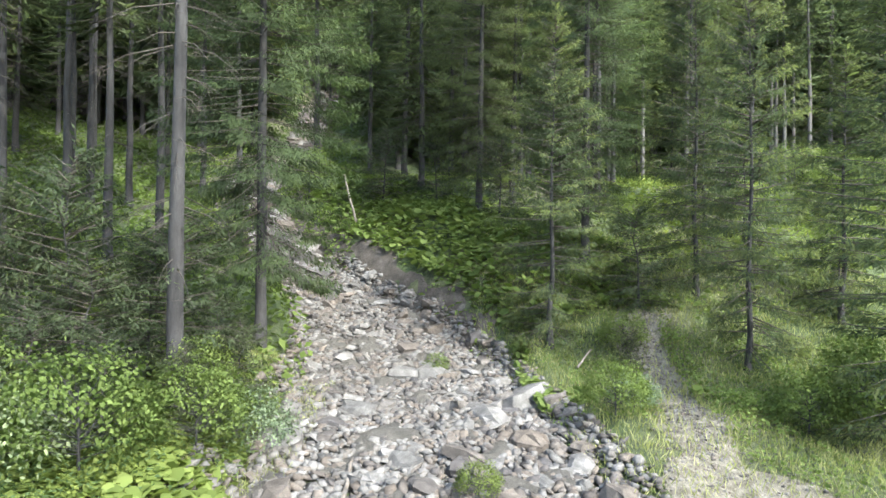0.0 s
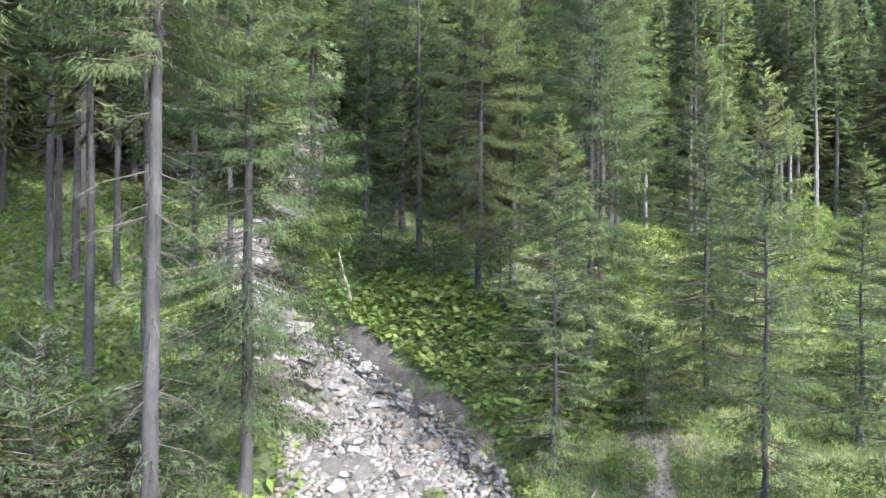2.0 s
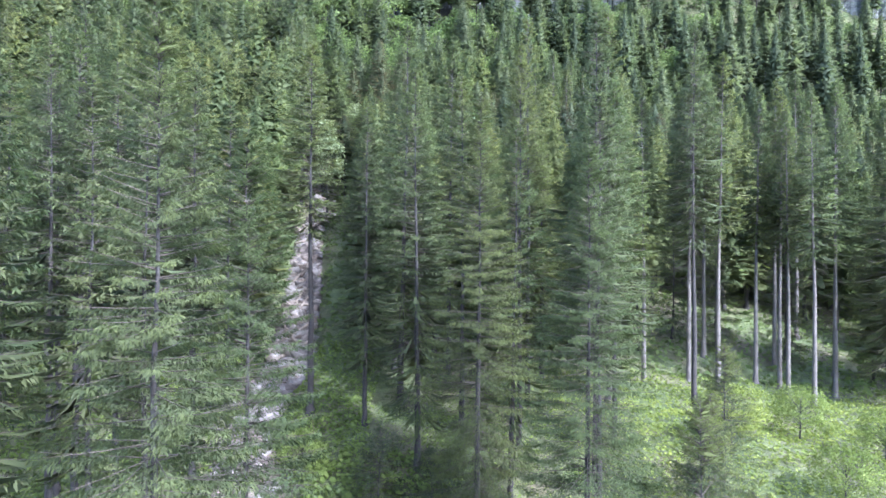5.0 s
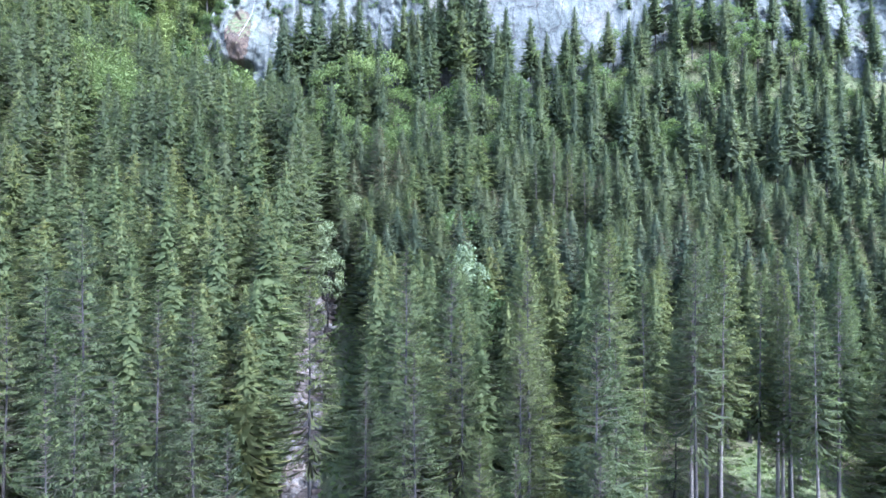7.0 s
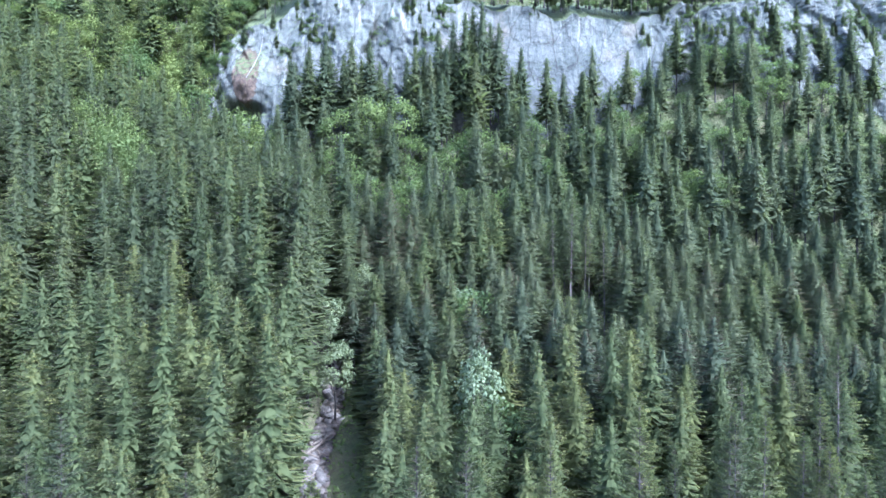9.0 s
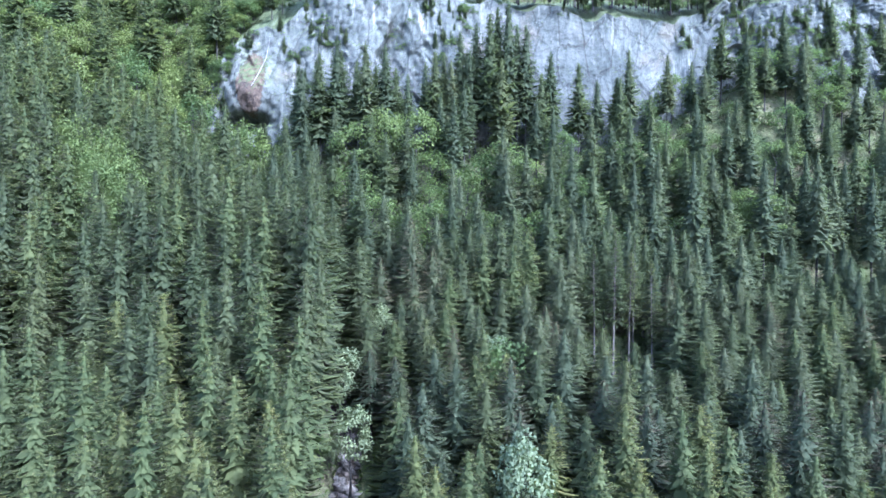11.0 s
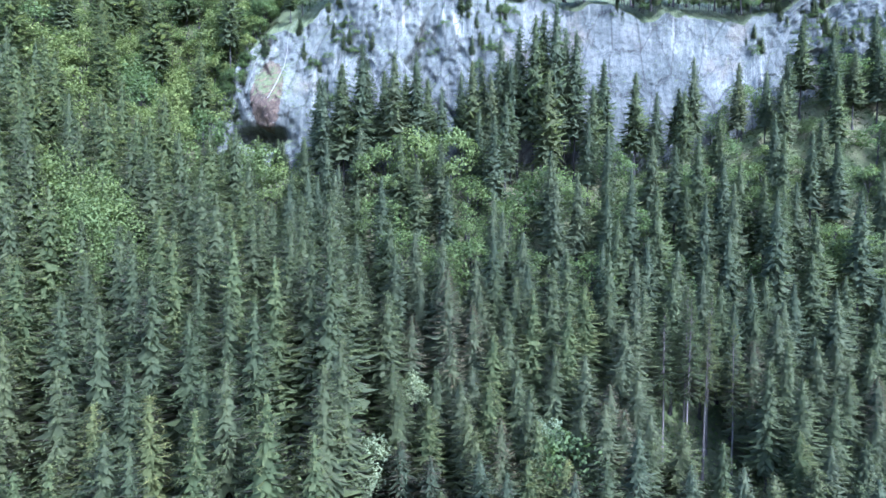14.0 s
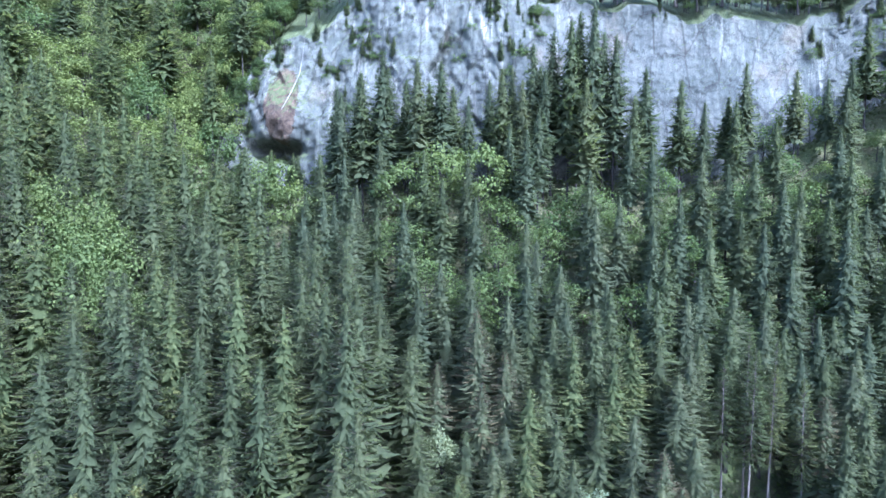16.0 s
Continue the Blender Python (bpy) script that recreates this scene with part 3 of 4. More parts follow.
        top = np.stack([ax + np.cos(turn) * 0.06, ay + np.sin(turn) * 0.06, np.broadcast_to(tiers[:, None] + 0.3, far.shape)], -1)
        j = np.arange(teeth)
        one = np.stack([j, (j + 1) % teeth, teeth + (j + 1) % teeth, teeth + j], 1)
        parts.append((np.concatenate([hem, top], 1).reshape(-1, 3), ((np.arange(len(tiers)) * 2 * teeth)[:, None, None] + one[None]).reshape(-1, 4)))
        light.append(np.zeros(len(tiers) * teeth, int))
    # the leader and its small upright shoots
    m = 34
    down = rng.random(m) ** 0.8 * 1.9
    turn = rng.uniform(0, 6.28, m)
    tipx, tipy = pts[-1, 0], pts[-1, 1]
    parts.append(kites(np.column_stack([np.full(m, tipx), np.full(m, tipy), height + 0.35 - down]), np.column_stack([np.cos(turn), np.sin(turn), 0.75 - 0.3 * down]),
                       0.14 + 0.2 * down, 0.05 + 0.03 * down, 0.1, rng))
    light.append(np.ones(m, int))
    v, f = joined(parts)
    axis = np.column_stack([np.interp(v[:, 2], zs, pts[:, 0]), np.interp(v[:, 2], zs, pts[:, 1])])
    outward = np.column_stack([v[:, :2] - axis, np.zeros(len(v))])
    fn = unit(np.cross(v[f[:, 1]] - v[f[:, 0]], v[f[:, 2]] - v[f[:, 0]]))
    fn = np.where((np.einsum("ij,ij->i", fn, outward[f[:, 0]]) < 0)[:, None], -fn, fn)
    vn = np.zeros_like(v)
    vn[f.ravel()] = np.repeat(fn, f.shape[1], 0)
    soft_n = unit(outward) + (0, 0, 0.6) + 0.5 * vn
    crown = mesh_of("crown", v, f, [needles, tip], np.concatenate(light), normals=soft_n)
    return trunk, crown


def tree_thing(name, meshes, label, category, group, parts=("trunk", "crown")):
    root = tagged(new(name), label, category, group)
    for nm, me in zip(parts, meshes):
        piece(nm, me, root)
    return root


def stand(x, y, turn=0.0, scale=1.0, tall=1.0, sink=0.0, lean=0.0):
    return pose(x, y, land_at(x, y) - sink, lean, lean * 0.5, turn) @ Matrix.Diagonal((scale, scale, scale * tall, 1))


class Kind:
    """A grown form of tree, first planted once and then copied."""

    def __init__(self, name, meshes, label, category, group, height):
        self.name, self.meshes, self.label, self.category, self.group, self.height = name, meshes, label, category, group, height
        self.first = None

    def plant(self, m, label=""):
        if self.first is None:
            ob = self.first = tree_thing(self.name, self.meshes, self.label, self.category, self.group)
            ob.matrix_basis = m
        else:
            keep = self.first.scale.copy()
            self.first.scale = (1, 1, 1)
            ob = copy_thing(self.first, m)
            self.first.scale = keep
        if label:
            ob["label"] = label
        return ob


FOREST = "spruces of the forest"
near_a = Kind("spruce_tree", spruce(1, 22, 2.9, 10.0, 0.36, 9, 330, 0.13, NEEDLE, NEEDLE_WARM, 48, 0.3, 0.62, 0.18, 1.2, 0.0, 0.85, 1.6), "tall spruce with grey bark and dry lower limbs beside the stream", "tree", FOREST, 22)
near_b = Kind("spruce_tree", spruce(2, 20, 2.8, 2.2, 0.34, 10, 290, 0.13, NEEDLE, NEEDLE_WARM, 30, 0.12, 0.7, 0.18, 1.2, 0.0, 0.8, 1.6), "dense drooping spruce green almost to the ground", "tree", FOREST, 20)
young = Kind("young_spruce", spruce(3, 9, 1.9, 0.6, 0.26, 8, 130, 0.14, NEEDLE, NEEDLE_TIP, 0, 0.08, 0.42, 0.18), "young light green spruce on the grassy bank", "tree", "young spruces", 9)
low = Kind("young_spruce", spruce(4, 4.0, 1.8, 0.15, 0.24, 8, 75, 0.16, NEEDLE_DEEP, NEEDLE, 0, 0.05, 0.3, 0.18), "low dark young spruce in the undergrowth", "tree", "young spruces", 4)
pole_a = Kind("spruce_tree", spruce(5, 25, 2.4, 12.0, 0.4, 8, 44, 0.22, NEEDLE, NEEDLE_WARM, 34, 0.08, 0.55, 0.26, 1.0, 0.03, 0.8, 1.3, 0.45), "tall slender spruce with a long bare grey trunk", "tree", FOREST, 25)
pole_c = Kind("spruce_tree", spruce(7, 25, 2.4, 12.0, 0.42, 8, 34, 0.25, NEEDLE, NEEDLE_WARM, 34, 0.1, 0.55, 0.28, 1.0, 0.03, 0.8, 1.3, 0.45, BARK_SUNLIT), "tall slender spruce with a long bare grey trunk coloured as sunlit", "tree", FOREST, 25)
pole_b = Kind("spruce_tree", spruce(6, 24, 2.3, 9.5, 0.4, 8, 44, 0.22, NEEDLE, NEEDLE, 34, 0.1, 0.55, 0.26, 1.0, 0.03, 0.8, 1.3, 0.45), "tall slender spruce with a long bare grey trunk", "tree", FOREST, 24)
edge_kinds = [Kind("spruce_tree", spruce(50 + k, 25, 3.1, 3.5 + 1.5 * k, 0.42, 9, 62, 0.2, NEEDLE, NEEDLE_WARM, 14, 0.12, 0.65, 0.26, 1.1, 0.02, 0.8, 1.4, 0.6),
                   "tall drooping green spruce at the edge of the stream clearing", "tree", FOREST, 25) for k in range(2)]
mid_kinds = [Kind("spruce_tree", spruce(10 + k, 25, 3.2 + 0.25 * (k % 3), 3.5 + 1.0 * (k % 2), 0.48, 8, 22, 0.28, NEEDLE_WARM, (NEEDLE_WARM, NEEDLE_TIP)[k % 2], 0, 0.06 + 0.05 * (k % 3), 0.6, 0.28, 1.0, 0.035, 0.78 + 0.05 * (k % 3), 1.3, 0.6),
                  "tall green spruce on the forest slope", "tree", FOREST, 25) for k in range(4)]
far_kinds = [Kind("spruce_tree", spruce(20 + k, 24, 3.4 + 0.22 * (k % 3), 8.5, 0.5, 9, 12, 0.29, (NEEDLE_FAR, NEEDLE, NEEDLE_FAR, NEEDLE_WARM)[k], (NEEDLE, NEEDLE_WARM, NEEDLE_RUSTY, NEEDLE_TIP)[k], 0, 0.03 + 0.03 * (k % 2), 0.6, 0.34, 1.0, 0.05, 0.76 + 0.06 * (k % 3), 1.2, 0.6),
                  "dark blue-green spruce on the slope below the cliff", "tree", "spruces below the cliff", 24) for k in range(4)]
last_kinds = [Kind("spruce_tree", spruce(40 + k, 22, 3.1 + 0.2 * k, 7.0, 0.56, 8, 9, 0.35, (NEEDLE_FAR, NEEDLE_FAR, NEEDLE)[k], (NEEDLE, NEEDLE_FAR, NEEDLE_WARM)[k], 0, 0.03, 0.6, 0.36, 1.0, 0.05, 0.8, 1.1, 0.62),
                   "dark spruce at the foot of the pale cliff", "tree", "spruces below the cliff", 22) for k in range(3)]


# ---- broadleaf trees and shrubs ----
def broadleaf(seed, height, radius, clumps, leaves, size, mat, trunk_r=0.16, low_start=0.3):
    rng = np.random.default_rng(seed)
    zs = np.linspace(-0.4, height * 0.7, 7)
    bend = np.cumsum(rng.normal(size=(7, 2)) * 0.06 * height / 7, 0)
    pts = np.column_stack([bend - bend[1], zs])
    stem = tube(pts, trunk_r * np.linspace(1.3, 0.3, 7), 8, 0.04, rng)
    th, ph = rng.uniform(0, 2 * np.pi, clumps), np.arccos(rng.uniform(-0.55, 1, clumps))
    shell = rng.uniform(0.5, 1.0, clumps) ** 0.5
    mid = height * (low_start + (1 - low_start) * 0.45)
    c = np.column_stack([radius * shell * np.sin(ph) * np.cos(th), radius * shell * np.sin(ph) * np.sin(th),
                         mid + (height - mid) * 0.95 * shell * np.cos(ph)])
    base = np.column_stack([np.interp(c[:, 2] * 0.6, zs, pts[:, 0]), np.interp(c[:, 2] * 0.6, zs, pts[:, 1]), np.clip(c[:, 2] * 0.62, 0.05, height * 0.65)])
    trunk = mesh_of("trunk", *joined([stem, rods(base, c, 0.3 * trunk_r, 0.06 * trunk_r, 3)] if height < 8 else [stem, rods(base[::3], c[::3], 0.3 * trunk_r, 0.06 * trunk_r, 3)]), [BARK])
    k = np.repeat(np.arange(clumps), leaves)
    n = len(k)
    cr = radius * rng.uniform(0.24, 0.4, clumps)
    off = unit(rng.normal(size=(n, 3)) + (0, 0, 0.35)) * (cr[k] * rng.random(n) ** 0.4)[:, None]
    off[:, 2] *= 0.7
    d = unit(off) + rng.normal(size=(n, 3)) * 0.6 + (0, 0, -0.25)
    length = size * rng.uniform(0.6, 1.3, n)
    v, f = kites(c[k] + off, d, length, length * (0.62 if height < 6 else 0.85), 0.15, rng, 0.8)
    whole = unit(c - (0, 0, mid * 0.8))
    soft_n = np.repeat(unit(off) + 0.7 * whole[k] + (0, 0, 0.25) + 0.3 * rng.normal(size=(n, 3)), 4, 0)
    crown = mesh_of("crown", v, f, [mat], normals=soft_n)
    return trunk, crown


broad_a = Kind("broadleaf_tree", broadleaf(31, 12, 4.2, 40, 50, 0.36, LEAF), "round bright green broadleaf tree among the spruces", "tree", "broadleaf trees", 12)
broad_b = Kind("broadleaf_tree", broadleaf(32, 10, 3.8, 40, 34, 0.42, LEAF), "round green broadleaf tree below the cliff", "tree", "broadleaf trees", 10)
broad_c = Kind("broadleaf_tree", broadleaf(37, 11, 4.0, 42, 52, 0.34, LEAF_FRESH), "bright green broadleaf tree at the foot of the cliff", "tree", "broadleaf trees", 11)
broad_d = Kind("broadleaf_tree", broadleaf(38, 20, 4.2, 80, 80, 0.27, LEAF_FRESH, 0.3), "large bright green broadleaf tree on the sunny spur", "tree", "broadleaf trees", 20)
willow = Kind("broadleaf_tree", broadleaf(33, 13, 2.3, 60, 60, 0.28, LEAF_PALE), "pale silvery green willow beside the stream", "tree", "broadleaf trees", 13)
shrub_a = Kind("shrub", broadleaf(34, 2.4, 1.3, 60, 60, 0.1, LEAF_BRIGHT, 0.035, 0.1), "leafy green shrub on the stream bank", "shrub", "shrubs", 2.4)
shrub_b = Kind("shrub", broadleaf(35, 1.7, 1.2, 55, 60, 0.09, LEAF_PALE, 0.03, 0.05), "low pale green willow shrub", "shrub", "shrubs", 1.7)
shrub_c = Kind("shrub", broadleaf(36, 4.0, 1.9, 60, 70, 0.13, LEAF_BRIGHT, 0.05, 0.1), "tall light green shrub at the forest edge", "shrub", "shrubs", 4)

taken = []


def put(kind, x, y, top=None, turn=None, wide=1.0, label=""):
    """Plants a tree; top: the height of its tip above the sea level of this place."""
    k = 1.0 if top is None else (top - land_at(x, y)) / kind.height
    s = wide * (k if k < 1 else 1.0)
    taken.append((x, y))
    return kind.plant(pose(x, y, land_at(x, y), 0, 0, RNG.uniform(0, 360) if turn is None else turn) @ Matrix.Diagonal((s, s, k, 1)), label)


# trees that stand alone or near the stream
put(near_a, -4.95, 12.8, 23.5)
put(near_b, -4.3, 16.6, 21.5, wide=1.0)
put(young, 3.7, 18.3, 11.3)
put(young, 8.7, 20.0, 14.0, label="slim young spruce at the edge of the meadow")
put(young, 8.8, 16.9, 12.4, label="young spruce beside the trodden path")
put(near_b, 5.4, 21.3, 22.0)
put(near_b, 2.3, 27.0, 25.0, wide=0.95)
put(edge_kinds[0], -0.2, 33, 28.0)
put(edge_kinds[1], -3.2, 37, 27.0)
put(edge_kinds[0], 4.0, 28.5, 24.2)
put(edge_kinds[1], 10.5, 35, 28.0)
put(pole_b, 7.4, 26.5, 25.0)
for x, y, top in ((19.9, 47.5, 33.3), (21.4, 46.0, 33.0), (25.5, 48.5, 31.0), (26.8, 47.5, 30.5), (26.6, 46.0, 29.0), (27.1, 43.7, 30.0), (31.0, 47.4, 31.5),
                  (16.0, 46.0, 31.0), (34.0, 52.0, 33.0), (29.5, 53.0, 33.0), (23.5, 53.0, 34.0), (36.0, 60.7, 36.0)):
    put(pole_c, x, y, top)
for x, y, top in ((17.5, 99, 49), (19.8, 98.2, 50), (22.2, 99.5, 48), (25.0, 98.5, 47), (20.8, 102, 51), (23.6, 102.5, 50)):
    put(pole_c, x, y, top)
for x, y, top in ((-10.4, 21.3, 24), (-10.6, 15.6, 24), (-12.2, 18.5, 26), (-14.5, 26, 27), (-14.8, 28.5, 28), (-13.6, 29.5, 27), (-9.8, 24, 25), (-11.5, 33, 28), (-17, 31, 29), (-18, 24, 27), (-8.3, 28.8, 25)):
    put(pole_a if x < -12 else pole_b, x, y, top)
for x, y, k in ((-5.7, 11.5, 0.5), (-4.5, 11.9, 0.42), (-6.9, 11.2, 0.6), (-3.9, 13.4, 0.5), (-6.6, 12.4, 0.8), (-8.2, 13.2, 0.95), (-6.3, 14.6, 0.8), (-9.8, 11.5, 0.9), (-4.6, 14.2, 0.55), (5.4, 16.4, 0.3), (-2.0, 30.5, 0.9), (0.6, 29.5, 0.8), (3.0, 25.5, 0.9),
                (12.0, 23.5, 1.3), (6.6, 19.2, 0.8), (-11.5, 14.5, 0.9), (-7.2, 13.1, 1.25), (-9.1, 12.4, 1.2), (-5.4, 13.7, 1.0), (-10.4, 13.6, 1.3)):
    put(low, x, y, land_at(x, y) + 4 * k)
put(young, 9.7, 12.2, 10.5, wide=1.35, label="broad young spruce overhanging the path")
put(young, 12.8, 19.0, 10.5, wide=1.1, label="young spruce at the edge of the meadow")
for x, y, top in ((18.0, 53, 22), (22.0, 56, 24), (25.2, 54.5, 21.5), (31.5, 55, 23), (38.0, 53, 21)):
    put(young, x, y, top, wide=1.2, label="young spruce in the shade behind bare trunks")
put(young, 11.5, 25.5, 13.0)
put(young, 13.5, 28.5, 14.5)
# tall spruces that stand before the cliff
for x, y, top in ((17.1, 134.5, 84.6), (22.4, 134.5, 82.6), (25.8, 134, 79.2), (9.0, 133, 94), (5.5, 132, 91), (12.5, 133.5, 89), (3.2, 134, 90), (7.2, 134.8, 93), (0.2, 133.5, 88), (11.0, 134.8, 90), (-4.5, 132, 84), (2.0, 132, 84), (-1.5, 131, 82), (15.0, 132, 80),
                  (-22, 130, 86), (-17, 130, 85), (-25, 129.5, 83), (-13.5, 131, 85), (-28, 129, 80), (7.5, 129, 82), (39.0, 134.5, 84), (47, 135, 86)):
    put(last_kinds[len(taken) % 3], x, y, top, wide=1.12)
for x, y, top in ((28, 126, 63), (20, 127, 65), (24, 129, 66), (37, 127, 67), (41, 130, 70), (50, 133, 75), (45, 128, 68), (-7.5, 127, 72), (-13, 127, 72), (-18, 126, 69.5), (-39, 128, 70), (-35, 126, 67),
                  (-58, 121, 70), (-55, 124, 72), (-61, 119, 69), (-53, 119, 67), (33, 125, 63), (12, 124, 63), (-50, 123, 70)):
    put(broad_c, x, y, top, wide=1.1)
# a grove of round broadleaf trees on the slope beside the stream
for x, y, top in ((-46, 95, 60), (-49.5, 96.5, 62), (-43, 94.5, 57.5), (-47.5, 99, 64), (-52, 99.5, 66), (-44.5, 98.5, 61)):
    put(broad_d, x, y, top)
put(willow, -13.9, 88.5, 37.5)
put(willow, -12.0, 80.0, 33.0)
put(willow, -10.4, 97.0, 41.5)
put(willow, 3.5, 92.0, 38.5)
put(willow, -22.0, 105.0, 50.0)
put(willow, -46.7, 95.0, 51.0)
put(willow, -26.6, 95.0, 43.5)
put(willow, 4.4, 68.0, 34.0)
put(willow, -19.0, 84.0, 38.0)
put(broad_a, 6.0, 66.0, 29.0)
put(broad_a, 5.0, 88.0, 38.0)
put(broad_b, -20.0, 78.0, 34.0)

# the forest: spruces at random distances, none on the stream, the meadow or the camera's way
fill = np.random.default_rng(77)


def open_ground(x, y):
    if 42 < y < 84 and -float(bed_half(y)) - 1.2 > x - float(bed_mid(y)) > -float(bed_half(y)) - 3.4:
        return False
    if y < 112 and abs(x - float(bed_mid(y))) < float(bed_half(y)) + float(np.interp(y, [30, 55, 83, 87, 112], [1.6, 3.0, 3.0, 0.6, 0.9])):
        return True
    if 40 < y < 80 and 0 < x - float(bed_mid(y)) < float(bed_half(y)) + 4.6:
        return True
    if y < 24 and -9 < x < 24:
        return True
    if 9 < x < 42 and 20 < y < 44 - 0.15 * abs(x - 26):
        return True
    if -22 < x < -4 and 12 < y < 36:
        return True
    if 14 < x < 27 and 87 < y < 97:
        return True
    if y < 33 and -4 < x < 7:
        return True
    return (x * x + (y - 1) ** 2) < 12 ** 2


cells_taken = {}
for a, b in taken:
    cells_taken.setdefault((int(a // 5), int(b // 5)), []).append((a, b))


def crowded(x, y, gap):
    gx0, gy0 = int(x // 5), int(y // 5)
    return any((x - a) ** 2 + (y - b) ** 2 < gap * gap for i in (-1, 0, 1) for j in (-1, 0, 1) for a, b in cells_taken.get((gx0 + i, gy0 + j), ()))


spots = []
for _ in range(90000):
    y = 14 + 170 * fill.random()
    half = 12 + 0.72 * y
    x = fill.uniform(-half, half)
    if open_ground(x, y) or 138 < y < 143 and -48 < x < 105:
        continue
    if x > 14 and 49 < y < 64 and crowded(x, y, 7.0) or y > 153 and x > -36:
        continue
    if crowded(x, y, 3.9 if y < 46 else 3.25 if y < 86 or x < -12 and y < 108 else 2.9 if y < 108 else 3.1 if y < 138 and 12 < x < 75 else 3.5 if y < 145 else 4.2 if x < -38 else 3.4 if y < 152 else 6.0):
        continue
    cells_taken.setdefault((int(x // 5), int(y // 5)), []).append((x, y))
    spots.append((x, y))
for _ in range(1700):
    x, y = fill.uniform(-70, -47), fill.uniform(128, 176)
    if not crowded(x, y, 2.9):
        cells_taken.setdefault((int(x // 5), int(y // 5)), []).append((x, y))
        spots.append((x, y))
spots.sort(key=lambda p: p[1])
things, rest = spots[:300], spots[300:]


def choose(x, y):
    """Broadleaf trees gather below the cliff and on the slope beside it; paler kinds on the left put its sunlight into
    the colour.
    """
    share = 0.8 if x < -42 and y > 121 else 0.2 if -32 < x < 26 and y > 122 else 0.34 if y > 114 else 0.08
    if y > 113 and fill.random() < share:
        return (broad_c, broad_b)[int(fill.random() < 0.3)] if x < -42 else (broad_a, broad_b)[int(fill.random() < 0.5)]
    if y < 45:
        return (pole_a, pole_b, edge_kinds[0], edge_kinds[1])[int(fill.random() * 4)]
    if y < 68:
        return mid_kinds[int(fill.random() * 4) if x > 4 else (1, 3, 1, 0)[int(fill.random() * 4)]]
    if y < 104:
        return far_kinds[(1, 3, 1, 1, 3)[int(fill.random() * 5)] if x < -12 else (0, 2, 0, 1, 1, 3)[int(fill.random() * 6)]]
    return (far_kinds[3] if fill.random() < 0.4 else last_kinds[2]) if x < -30 else last_kinds[int(fill.random() * 3)]


def size_at(x, y):
    small = 1.0 if y < 116 or x < -48 else 0.75 if 10 < x < 52 and y > 124 else 0.85 if -32 < x < 11 or y < 126 else 0.7
    return (0.78 + 0.27 * fill.random()) * small * (0.55 if -48 < x < -32 and y > 116 else 1.0)


def canopy(x, y):
    """Height of the tree tops: the spur beside the stream stands higher than the slope across it."""
    if x < float(bed_mid(y)):
        return float(np.interp(y, [36, 51, 61, 68, 80, 90, 100, 112], [27.5, 31, 37, 41, 48.5, 56, 58.5, 62])) + float(np.interp(y, [75, 85, 95], [0.1, 0.25, 0.45])) * max(-x - 28, 0) + 0.5 * max(-x - 51, 0) - (5 if -53 < x < -37 and 84 < y < 98 else 0)
    fall = float(np.interp(y, [55, 70, 88, 112], [0.1, 0.05, 0.25, 0.22])) * min(max(x - 16, 0), 32)
    return float(np.interp(y, [36, 44, 51, 61, 70, 82, 90, 100, 105, 113], [25, 26, 29, 31.5, 34.3, 37, 40.5, 49, 52, 57.5])) - fall


def grown(kd, x, y):
    """Width and height of a tree as shares of its kind's."""
    if 44 < y < 113 and kd not in (broad_a, broad_b, broad_c):
        g = min(max((canopy(x, y) + fill.normal() * 1.3 - land_at(x, y)) / kd.height, 0.45), 1.2)
        return fill.uniform(1.05, 1.35) * min(g, 1.0) ** 0.4, g
    g = size_at(x, y)
    return fill.uniform(0.9, 1.2) * g ** 0.7, g * fill.uniform(0.95, 1.08)


for x, y in things:
    kd = choose(x, y)
    w, g = grown(kd, x, y)
    kd.plant(stand(x, y, fill.uniform(0, 360), w, g / w))

# farther trees, too many to count
bulk = {}
for x, y in rest:
    kd = choose(x, y)
    w, g = grown(kd, x, y)
    bulk.setdefault(kd, []).append((x, y, land_at(x, y), fill.uniform(0, 2 * np.pi), w, g))
# tufts and small trees on the ledges of the cliff, gathered in clumps, and along its upper edge
ledges = ((-27, 89, 3.2, 22), (-29, 95, 3, 14), (-24, 83, 2, 8), (-33, 85, 1.6, 8), (-47.5, 80, 2.4, 16), (-43, 87, 2, 12), (-45.5, 74, 1.6, 9), (-49.5, 77, 1.6, 8),
          (1, 93, 3.2, 20), (-7, 96, 4, 18), (-15, 97, 4, 16), (-1, 87, 2.6, 14), (-20, 99, 3, 12), (-12, 88, 2, 7), (22, 93.5, 2, 4), (46, 88, 2, 6),
          (54, 92, 4, 30), (58, 86, 4, 32), (61, 79, 4, 26), (66, 90, 6, 44), (68, 82, 5, 30), (80, 90, 8, 60), (92, 88, 8, 50), (-36, 90.5, 1.5, 4), (-49, 82, 1.4, 12), (-46, 86, 1.3, 9), (-50.5, 71, 1.4, 8), (-47, 68.5, 1.5, 8), (-51.5, 76, 1.0, 8), (-30.5, 79, 1.5, 5))
